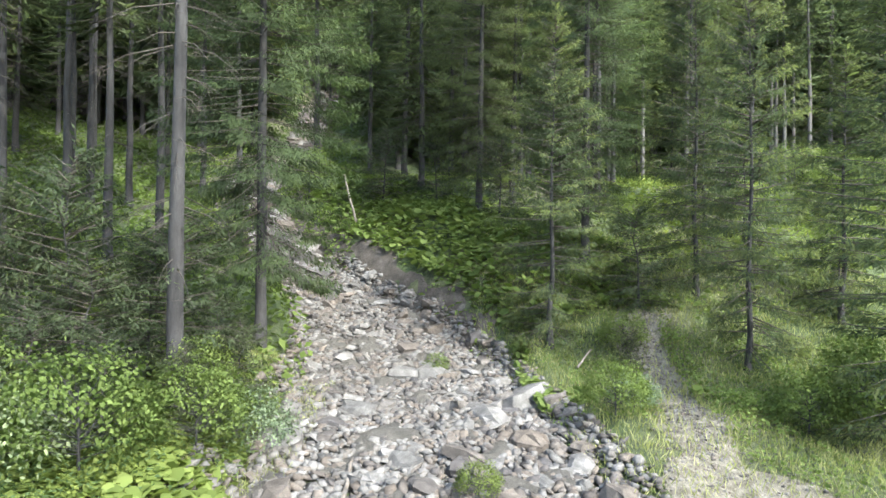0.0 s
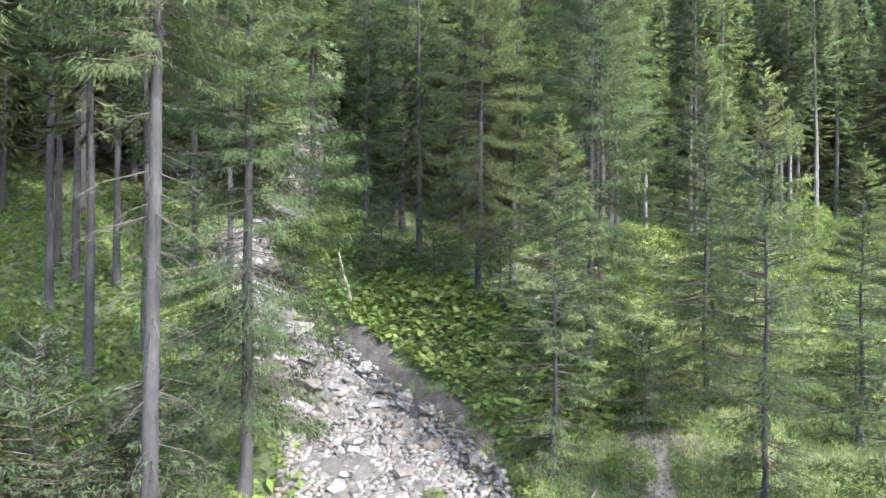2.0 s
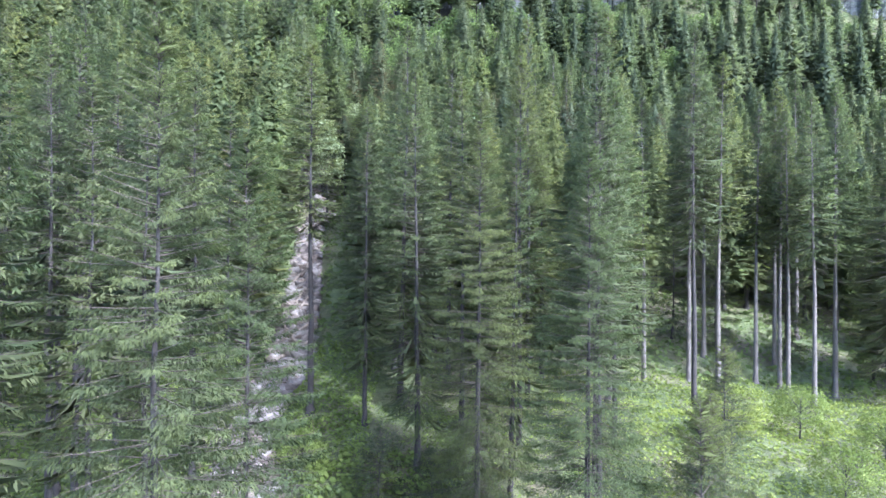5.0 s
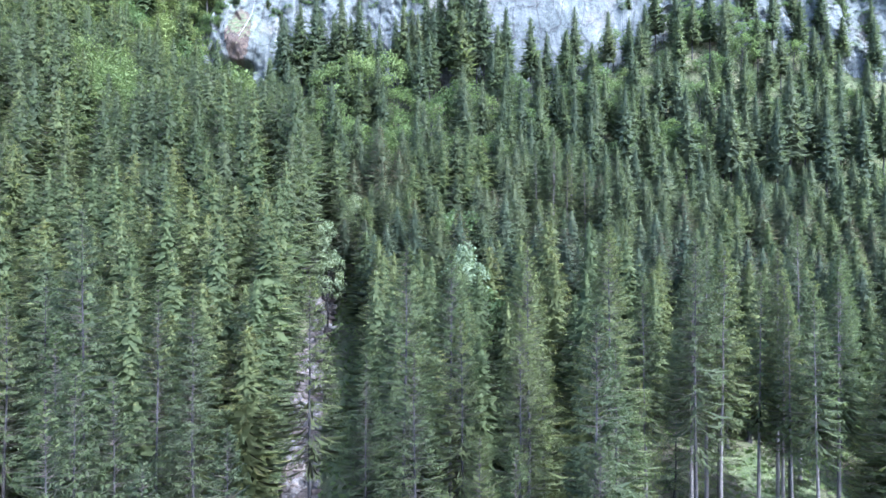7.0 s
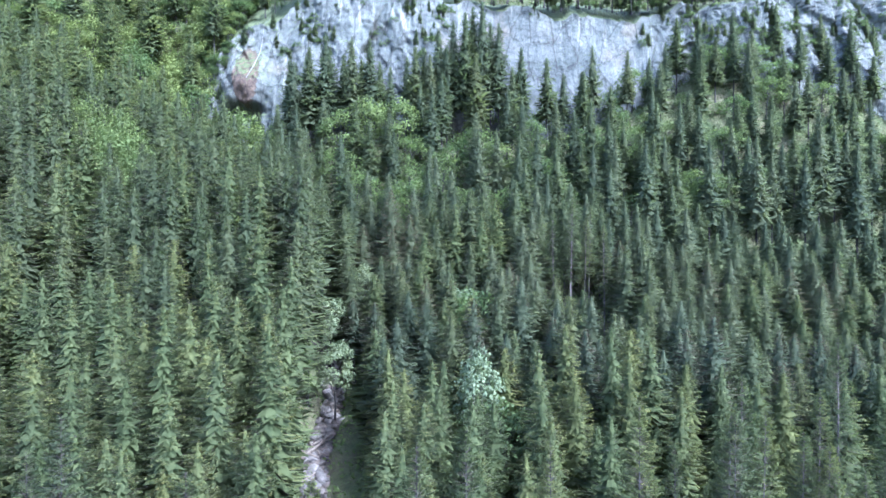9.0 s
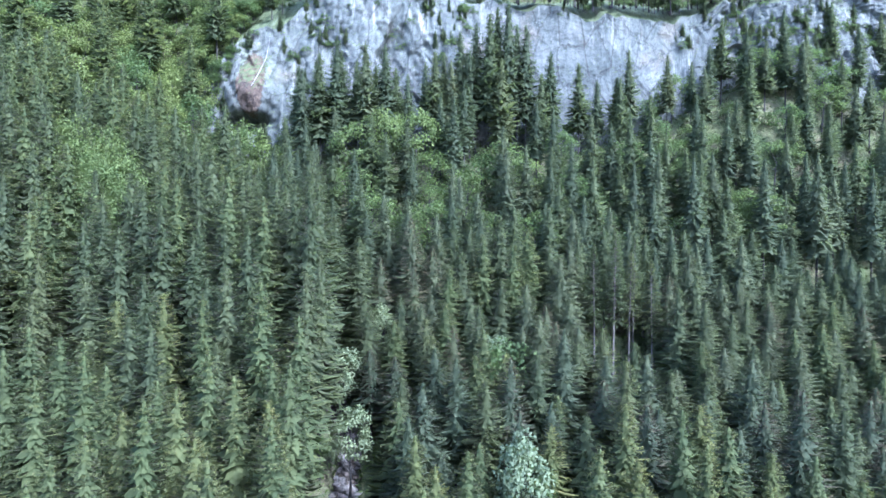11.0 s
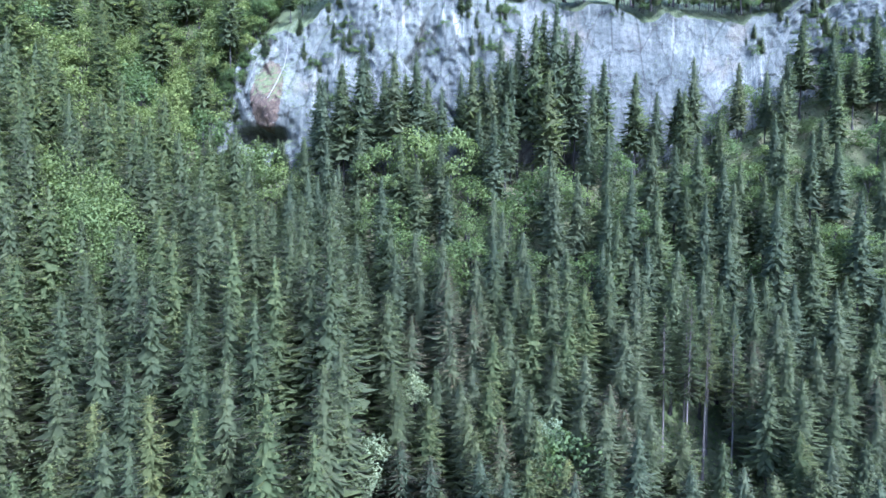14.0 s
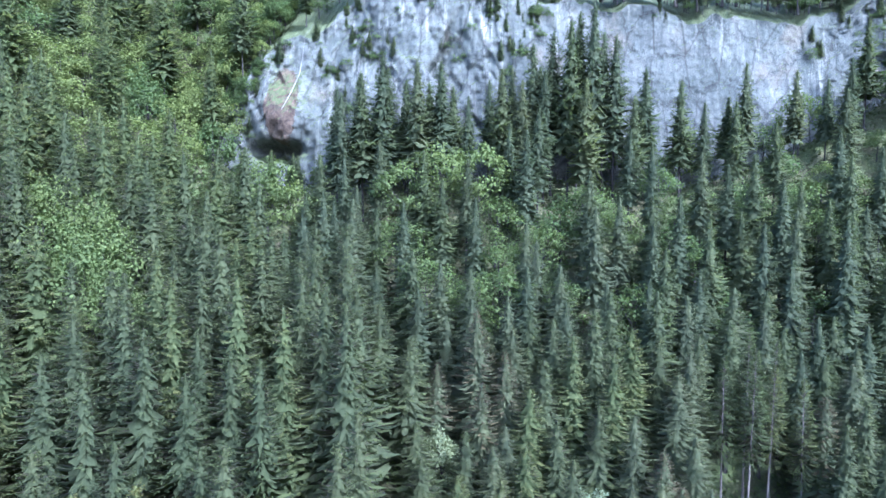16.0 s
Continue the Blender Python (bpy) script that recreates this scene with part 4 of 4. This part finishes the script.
for lx, lz, spread_r, count in ledges:
    for _ in range(count):
        x, z = lx + fill.normal() * spread_r * 0.6, lz + fill.normal() * spread_r * 0.55
        v = (z - float(cliff_base(x))) / (float(cliff_top(np.array(x))) - float(cliff_base(x)))
        if not 0.05 < v < 1 or x < -52:
            continue
        fy, fz = cliff_face(np.array(x), np.array(v))
        g = fill.uniform(0.1, 0.24)
        kd = last_kinds[int(fill.random() * 2)] if fill.random() < 0.45 else broad_b
        bulk.setdefault(kd, []).append((x, float(fy) + 0.3, float(fz) - 0.5, fill.uniform(0, 6.28), g * 1.35, g))
for _ in range(150):
    x, y = fill.uniform(-66, -42.5), fill.uniform(140.5, 160)
    g = fill.uniform(0.3, 0.75) * (0.55 if y < 144 else 1.0)
    bulk.setdefault(broad_c if fill.random() < 0.3 else broad_b, []).append((x, y, land_at(x, y) - 0.3, fill.uniform(0, 6.28), g * 1.15, g))
for _ in range(40):
    x = fill.uniform(-53, -44)
    fy, fz = cliff_face(np.array(x), np.array(fill.uniform(0.85, 1.0)))
    g = fill.uniform(0.15, 0.3)
    bulk.setdefault(broad_b, []).append((x, float(fy) + 0.4, float(fz) - 0.6, fill.uniform(0, 6.28), g * 1.3, g))
for _ in range(260):
    x, y = fill.uniform(-31, 100), fill.uniform(142.6, 149)
    g = fill.uniform(0.1, 0.3)
    kd = last_kinds[int(fill.random() * 3)] if fill.random() < 0.5 else broad_b
    bulk.setdefault(kd, []).append((x, y, land_at(x, y) - 0.3, fill.uniform(0, 6.28), g * 1.3, g))


def scattered(me, places):
    n = len(me.vertices)
    v = np.empty(n * 3, np.float32)
    me.vertices.foreach_get("co", v)
    v = v.reshape(-1, 3)
    k = 4
    f = np.empty(len(me.loops), np.int32)
    me.loops.foreach_get("vertex_index", f)
    f = f.reshape(-1, k)
    mi = np.empty(len(me.polygons), np.int32)
    me.polygons.foreach_get("material_index", mi)
    out, turned = [], []
    own = SOFT.get(me.name)
    for x, y, z, a, w, g in places:
        c, s = np.cos(a) * w, np.sin(a) * w
        out.append(np.column_stack([x + v[:, 0] * c - v[:, 1] * s, y + v[:, 0] * s + v[:, 1] * c, z + v[:, 2] * g]))
        if own is not None:
            c, s = np.cos(a), np.sin(a)
            turned.append(np.column_stack([own[:, 0] * c - own[:, 1] * s, own[:, 0] * s + own[:, 1] * c, own[:, 2]]))
    m = len(places)
    return np.concatenate(out), (f[None] + (np.arange(m) * n)[:, None, None]).reshape(-1, k), np.tile(mi, m), np.concatenate(turned) if turned else None


for kd, places in bulk.items():
    root = tagged(new("distant_broadleaf_wood" if kd in (broad_a, broad_b, broad_c) else "distant_spruce_forest"),
                  "dense green broadleaf wood beside the cliff" if kd in (broad_a, broad_b, broad_c) else "dense dark spruce forest on the mountain slope", "forest", kind="stuff")
    for nm, me in zip(("trunk", "crown"), kd.meshes):
        v, f, mi, vn = scattered(me, places)
        piece(nm, mesh_of(nm, v, f, list(me.materials), mi, normals=vn), root, kind="stuff")


# ---- undergrowth ----
plants = np.random.default_rng(5)


def on_bed(x, y, more=0.0):
    return np.abs(x - bed_mid(y)) < bed_half(y) + more


def on_path(x, y):
    w = np.interp(y, [6, 10.5, 12, 15, 19.5], [1.9, 1.5, 0.6, 0.45, 0.5])
    return (np.abs(x - np.interp(y, PY, PX)) < w) & (y < 19)


def sown(n, x0, x1, y0, y1, keep):
    x, y = plants.uniform(x0, x1, n), plants.uniform(y0, y1, n)
    k = keep(x, y)
    return x[k], y[k]


def leaf_litter(name, label, x, y, high, size, mat, wide=0.55, lift=0.3):
    n = len(x)
    tall = high * np.clip(0.45 + fbm(x * 0.55, y * 0.55, 3, 41), 0.08, 1.0)
    z = land(x, y) + tall * plants.random(n) ** 0.6
    d = np.column_stack([plants.normal(size=(n, 2)), plants.normal(size=n) * 0.35 + lift])
    length = size * plants.uniform(0.6, 1.35, n)
    v, f = kites(np.column_stack([x, y, z]), d, length, length * wide, 0.25, plants, 0.6)
    return tagged(new(name, mesh_of(name, v, f, [mat])), label, "undergrowth", kind="stuff")


dry = lambda x, y: ~on_bed(x, y, 0.15) & ~on_path(x, y)
x, y = sown(42000, -13, -2.2, 8, 15.5, dry)
leaf_litter("herbs", "bright green leafy herbs on the stream bank", x, y, 0.55, 0.1, LEAF_BRIGHT, 0.75)
x, y = sown(26000, -13, -2.2, 8, 15.5, dry)
leaf_litter("herbs", "leafy green herbs under the spruces", x, y, 0.75, 0.09, LEAF, 0.45)
x, y = sown(46000, -34, -3, 15, 48, dry)
leaf_litter("herbs", "green undergrowth on the forest floor", x, y, 0.6, 0.26, LEAF_BRIGHT, 0.6)
x, y = sown(9000, -12, 3, 17, 40, lambda x, y: ~on_bed(x, y, 0.9) & (x > bed_mid(y)))
leaf_litter("herbs", "green herbs on the bank above the bend", x, y, 0.45, 0.16, LEAF_BRIGHT, 0.6)
x, y = sown(34000, 0, 46, 19, 50, dry)
leaf_litter("herbs", "tall green herbs and ferns on the meadow", x, y, 0.75, 0.24, LEAF_BRIGHT, 0.5)
x, y = sown(22000, 8, 46, 21, 46, dry)
leaf_litter("herbs", "bright green herbs on the sunny meadow", x, y, 0.8, 0.25, LEAF_BRIGHT, 0.45)
x, y = sown(22000, 2, 14, 7, 20, lambda x, y: dry(x, y) & (fbm(x * 0.4, y * 0.4, 2, 17) > -0.12))
leaf_litter("herbs", "low green herbs beside the path", x, y, 0.35, 0.1, LEAF_BRIGHT, 0.6)
x, y = sown(30000, -50, 60, 48, 112, lambda x, y: ~on_bed(x, y))
leaf_litter("herbs", "green undergrowth between the spruces", x, y, 0.7, 0.55, LEAF, 0.6)
x, y = sown(26000, -60, 100, 108, 142, lambda x, y: x > -60)
leaf_litter("bushes", "dense green bushes at the foot of the cliff", x, y, 1.6, 0.6, NEEDLE, 0.5, 0.9)
x, y = sown(24000, -75, 105, 143, 172, lambda x, y: x > -75)
leaf_litter("bushes", "dense green bushes on the slope above the cliff", x, y, 3.2, 0.7, NEEDLE, 0.5, 0.9)


def grass(label, x, y, high):
    n = len(x)
    d = np.column_stack([plants.normal(size=(n, 2)) * 0.35, np.ones(n)])
    length = high * plants.uniform(0.5, 1.4, n)
    v, f = kites(np.column_stack([x, y, land(x, y) - 0.02]), d, length, 0.018, 0.15, plants)
    return tagged(new("grass", mesh_of("grass", v, f, [GRASS])), label, "grass", kind="stuff")


x, y = sown(42000, 1.6, 15, 7, 24, lambda x, y: ~on_bed(x, y, 0.2) & (~on_path(x, y) | (plants.random(len(x)) < 0.45)))
grass("thin meadow grass beside the stream and path", x, y, 0.28)
x, y = sown(9000, -4.6, -2.2, 8, 17, lambda x, y: ~on_bed(x, y, -0.7))
grass("yellowish grass on the gravel edge", x, y, 0.25)


def big_leaves(label, x, y, size, high, mat):
    """Round butterbur leaves, each a shallow cup on a hidden stalk."""
    n = len(x)
    a = np.arange(6) * np.pi / 3
    r = size * plants.uniform(0.6, 1.25, n)
    tx, ty = plants.normal(size=n) * 0.35, plants.normal(size=n) * 0.35
    z = land(x, y) + high * np.clip(0.6 + fbm(x * 0.8, y * 0.8, 2, 44), 0.2, 1.2) * plants.uniform(0.6, 1, n)
    lx, ly = np.cos(a)[None] * r[:, None], np.sin(a)[None] * r[:, None]
    lz = lx * tx[:, None] + ly * ty[:, None] + r[:, None] * 0.16 * np.array((1, -0.4, 1, 1, -0.4, 1))[None]
    v = np.stack([x[:, None] + lx, y[:, None] + ly, z[:, None] + lz], -1).reshape(-1, 3)
    f = (np.arange(n) * 6)[:, None, None] + np.array(((0, 1, 2, 3), (0, 3, 4, 5)))[None]
    return tagged(new("butterbur_patch", mesh_of("butterbur_patch", v, f.reshape(-1, 4), [mat])), label, "plants", kind="stuff")


x, y = sown(9000, -6, 8, 19, 34, lambda x, y: ~on_bed(x, y, 1.0) & (x - bed_mid(y) > 0) & (x - bed_mid(y) < 9) & (fbm(x * 0.25, y * 0.25, 2, 66) > -0.18))
big_leaves("broad round butterbur leaves covering the bank", x, y, 0.13, 0.5, LEAF_BRIGHT)
x, y = sown(2200, -2.5, 3, 22.5, 30, lambda x, y: ~on_bed(x, y, 1.1))
big_leaves("broad butterbur leaves on the crest of the bank", x, y, 0.13, 0.45, LEAF_BRIGHT)
x, y = sown(3600, 2.6, 6.5, 14.5, 19.5, lambda x, y: dry(x, y) & (fbm(x * 0.5, y * 0.5, 2, 67) > 0.0))
big_leaves("round green butterbur leaves on the grassy bank", x, y, 0.1, 0.4, LEAF_BRIGHT)
x, y = sown(16000, 6.6, 13, 9.5, 18.5, lambda x, y: dry(x, y) & (fbm(x * 0.5, y * 0.5, 2, 71) > 0.02))
leaf_litter("herbs", "bright green herb tufts beside the path", x, y, 0.65, 0.1, LEAF_BRIGHT, 0.6)
x, y = sown(2400, -9, -2.6, 8.5, 12.5, lambda x, y: dry(x, y) & (fbm(x * 0.5, y * 0.5, 2, 68) > -0.05))
big_leaves("large bright green leaves at the edge of the gravel", x, y, 0.13, 0.45, LEAF_BRIGHT)

# shrubs
for kd, x, y, k in ((shrub_a, 4.1, 13.3, 0.52), (shrub_b, 4.8, 14.2, 0.45), (shrub_a, -5.2, 9.8, 0.85), (shrub_a, -4.0, 11.4, 0.7), (shrub_b, -6.6, 9.4, 1.0), (shrub_a, -7.6, 10.4, 0.9), (shrub_b, -3.4, 12.6, 0.7),
                    (shrub_a, -4.6, 13.0, 0.6), (shrub_c, 10.6, 15.2, 0.4), (shrub_a, 8.2, 13.2, 0.6), (shrub_a, 9.6, 13.0, 0.9), (shrub_c, 13.8, 20.6, 0.5), (shrub_c, 16.5, 26.0, 0.55),
                    (shrub_c, 20.0, 30.0, 0.8), (shrub_c, 24.5, 33.5, 0.7), (shrub_c, 22.0, 37.0, 0.8), (shrub_c, 28.0, 36.0, 0.6), (shrub_c, 17.0, 35.0, 0.9), (shrub_a, 5.6, 17.6, 0.5), (shrub_a, -9.5, 18.0, 0.7),
                    (shrub_c, -7.5, 24.5, 0.6), (shrub_a, -13.0, 22.0, 0.9), (shrub_c, -6.0, 33.0, 0.7), (shrub_a, 0.4, 17.9, 0.28), (shrub_a, 1.0, 11.0, 0.3)):
    kd.plant(stand(x, y, plants.uniform(0, 360), k, 1.0))

# ---- stones ----
rocks = np.random.default_rng(12)


def rock_mesh(name, seed, flat=0.6, rough=0.16):
    """A broken block: a cube divided once, drawn towards a ball, its corners knocked about."""
    rng = np.random.default_rng(seed)
    bm = bmesh.new()
    bmesh.ops.create_cube(bm, size=2.0)
    bmesh.ops.subdivide_edges(bm, edges=bm.edges[:], cuts=1, use_grid_fill=True)
    cuts = [(Vector(rng.normal(size=3)).normalized(), rng.uniform(0.62, 0.9)) for _ in range(5)]
    for v in bm.verts:
        p = v.co.lerp(v.co.normalized() * 1.15, 0.55)
        p += Vector(rng.normal(size=3)) * rough
        for nrm, d in cuts:
            over = p.dot(nrm) - d
            if over > 0:
                p -= nrm * over
        v.co = Vector((p.x * 1.15, p.y * 0.9, p.z * flat))
    me = bpy.data.meshes.new(name)
    bm.to_mesh(me)
    bm.free()
    me.materials.append(STONE)
    return me


stone_meshes = [rock_mesh("stone", 100 + k, 0.45 + 0.08 * (k % 4)) for k in range(8)]


def lay(name, me, x, y, r, parent=None, sink=0.3):
    ob = new(name, me)
    z = float(land(x, y)) + 0.06 + r * (0.4 - sink)
    ob.matrix_basis = pose(x, y, z, *rocks.normal(size=2) * 14, rocks.uniform(0, 360)) @ Matrix.Diagonal((r, r * rocks.uniform(0.75, 1.2), r * rocks.uniform(0.8, 1.2), 1))
    ob.parent = parent
    return ob


# boulders that can be told apart
for k, (x, y, r, label) in enumerate(((-3.3, 15.3, 0.32, "white boulder at the edge of the stream bed"), (2.35, 15.4, 0.55, "flat brown-grey slab on the stream bank"), (-0.55, 17.6, 0.5, "flat grey boulder in the stream bed"),
                                      (0.25, 17.5, 0.42, "dark grey boulder in the stream bed"), (-3.0, 24.0, 0.42, "pale boulder below the earth bank"), (-4.0, 24.3, 0.55, "grey boulder in the upper stream bed"),
                                      (1.5, 14.2, 0.5, "angular brown-grey boulder in the stream bed"), (-1.5, 14.7, 0.42, "pale angular boulder in the stream bed"), (-1.1, 14.9, 0.36, "grey boulder in the stream bed"),
                                      (0.0, 20.8, 0.3, "pale boulder on the earth bank"), (3.4, 11.0, 0.42, "brown-grey boulder at the foot of the bank"), (-2.6, 10.9, 0.4, "reddish-grey boulder at the gravel edge"),
                                      (-4.3, 26.5, 0.6, "grey boulder in the upper stream bed"), (0.9, 12.4, 0.4, "pale boulder in the stream bed"))):
    tagged(lay("boulder", stone_meshes[k % 8], x, y, r), label, "boulder", "boulders in the stream")

# stones of the bed, each by itself where the camera passes nearest
for _ in range(300):
    y = 9.5 + 16 * rocks.random() ** 1.2
    x = float(bed_mid(y)) + rocks.uniform(-1.15, 1.25) * float(bed_half(y))
    lay("stone", stone_meshes[int(rocks.random() * 8)], x, y, 0.12 + 0.24 * rocks.random() ** 2, stream_bed)


def heap(n, y0, y1, r0, r1, wide, power=2.0, path=False):
    """Many small stones as one mesh."""
    t = (1 + 5 ** 0.5) / 2
    ico = unit(np.array([(-1, t, 0), (1, t, 0), (-1, -t, 0), (1, -t, 0), (0, -1, t), (0, 1, t), (0, -1, -t), (0, 1, -t), (t, 0, -1), (t, 0, 1), (-t, 0, -1), (-t, 0, 1)]))
    tri = np.array([(0, 11, 5), (0, 5, 1), (0, 1, 7), (0, 7, 10), (0, 10, 11), (1, 5, 9), (5, 11, 4), (11, 10, 2), (10, 7, 6), (7, 1, 8),
                    (3, 9, 4), (3, 4, 2), (3, 2, 6), (3, 6, 8), (3, 8, 9), (4, 9, 5), (2, 4, 11), (6, 2, 10), (8, 6, 7), (9, 8, 1)])
    y = rocks.uniform(y0, y1, n)
    x = bed_mid(y) + rocks.uniform(-1, 1, n) * bed_half(y) * wide
    if path:
        x = np.interp(y, PY, PX) + rocks.normal(size=n) * np.interp(y, [6, 10.5, 12, 15, 19.5], [1.4, 1.2, 0.45, 0.3, 0.4])
    r = r0 + (r1 - r0) * rocks.random(n) ** power
    shape = ico[None] * (1 + 0.3 * rocks.normal(size=(n, 12, 1))) * np.stack([rocks.uniform(0.8, 1.4, n), rocks.uniform(0.7, 1.1, n), rocks.uniform(0.4, 0.8, n)], -1)[:, None]
    a = rocks.uniform(0, 6.28, n)
    c, s = np.cos(a)[:, None], np.sin(a)[:, None]
    shape = np.stack([shape[..., 0] * c - shape[..., 1] * s, shape[..., 0] * s + shape[..., 1] * c, shape[..., 2] + shape[..., 0] * rocks.normal(size=(n, 1)) * 0.3], -1)
    v = shape * r[:, None, None] + np.stack([x, y, land(x, y) + (0.02 if path else 0.07) + r * 0.15], -1)[:, None]
    f = (np.arange(n) * 12)[:, None, None] + tri[None]
    return mesh_of("rubble", v.reshape(-1, 3), f.reshape(-1, 3), [STONE])


piece("rubble", heap(19000, 8, 28, 0.028, 0.15, 1.3, 1.7), stream_bed, "small broken stones", "stuff")
piece("gravel", heap(2600, 8, 19, 0.012, 0.05, 1.0, 2.0, True), footpath, "scattered pebbles", "stuff")
piece("rubble", heap(2600, 28, 66, 0.1, 0.75, 1.1, 2.4), stream_bed, "broken stone blocks", "stuff")
piece("rubble", heap(1500, 66, 112, 0.14, 0.9, 1.1, 2.2), stream_bed, "broken stone blocks", "stuff")


# ---- fallen wood ----
def log(label, a, b, ra, rb, name="log"):
    a, b = np.array(a, float), np.array(b, float)
    t = np.linspace(0, 1, 7)[:, None]
    p = a + (b - a) * t + rocks.normal(size=(7, 3)) * ra * 0.25
    rad = np.linspace(ra, rb, 7)
    v, f = tube(np.concatenate([p[:1], p, p[-1:]]), np.concatenate([[0.001], rad, [0.001]]), 9, 0.06, rocks)
    return tagged(new(name, mesh_of(name, v, f, [WOOD], smooth=False)), label, "log")


def lain(x, y, up=0.12):
    return (x, y, float(land(x, y)) + up)


log("pale weathered pole lying on the gravel", lain(-1.35, 10.4), lain(-1.35, 12.3), 0.05, 0.04)
log("broken dead stem leaning out of the herbs", lain(-3.0, 28.6, -0.1), (-3.6, 28.4, float(land(-3.0, 28.6)) + 2.3), 0.07, 0.03, "dead_stem")
log("pale fallen log across the stream bed", lain(-14.6, 73.6, 0.5), lain(-12.0, 77.6, 0.9), 0.2, 0.12)
log("pale fallen log crossed over another", lain(-14.3, 76.5, 0.7), lain(-12.6, 74.6, 0.5), 0.14, 0.1)
log("weathered log in the upper stream bed", lain(-11.0, 46.5, 0.4), lain(-8.4, 49.6, 0.5), 0.17, 0.12)
log("weathered log in the upper stream bed", lain(-12.3, 80.5, 0.4), lain(-12.9, 83.5, 0.7), 0.15, 0.1)
for _ in range(16):
    y = rocks.uniform(44, 84)
    x = float(bed_mid(y)) + rocks.uniform(-0.5, 0.5) * float(bed_half(y))
    a, ll = rocks.uniform(0, 3.14), rocks.uniform(0.9, 2.0)
    dx, dy = math.cos(a) * ll * 0.7, math.sin(a) * ll
    log("pale broken log washed among the stream stones", lain(x - dx, y - dy, rocks.uniform(0.4, 0.8)), lain(x + dx, y + dy, rocks.uniform(0.4, 0.8)), 0.14, 0.08)
log("short grey stick lying in the grass", lain(4.0, 16.3, 0.2), lain(4.6, 17.2, 0.4), 0.035, 0.02)

# thin waterfall down the stained rock
wx = np.array([-37.6, -37.7, -38.0, -38.7, -39.6])
wz = np.array([91.2, 88.0, 85.0, 81.5, 78.5])
wy = np.array([float(cliff_face(np.array(a), np.array((b - cliff_base(a)) / (cliff_top(a) - cliff_base(a))))[0]) for a, b in zip(wx, wz)]) - 0.2
FOAM = solid_material("white_falling_water", [(0.3, (0.14, 0.15, 0.16)), (0.7, (0.26, 0.27, 0.28))], 1.5, 0.4, 6.0, 0.4, 0.05, (1, 1, 0.2))
tagged(new("waterfall", mesh_of("waterfall", *tube(np.column_stack([wx, wy, wz]), (0.02, 0.04, 0.06, 0.09, 0.04), 7, 0.2, rocks), [FOAM])),
       "thin white waterfall on stained rock", "waterfall", kind="structure")
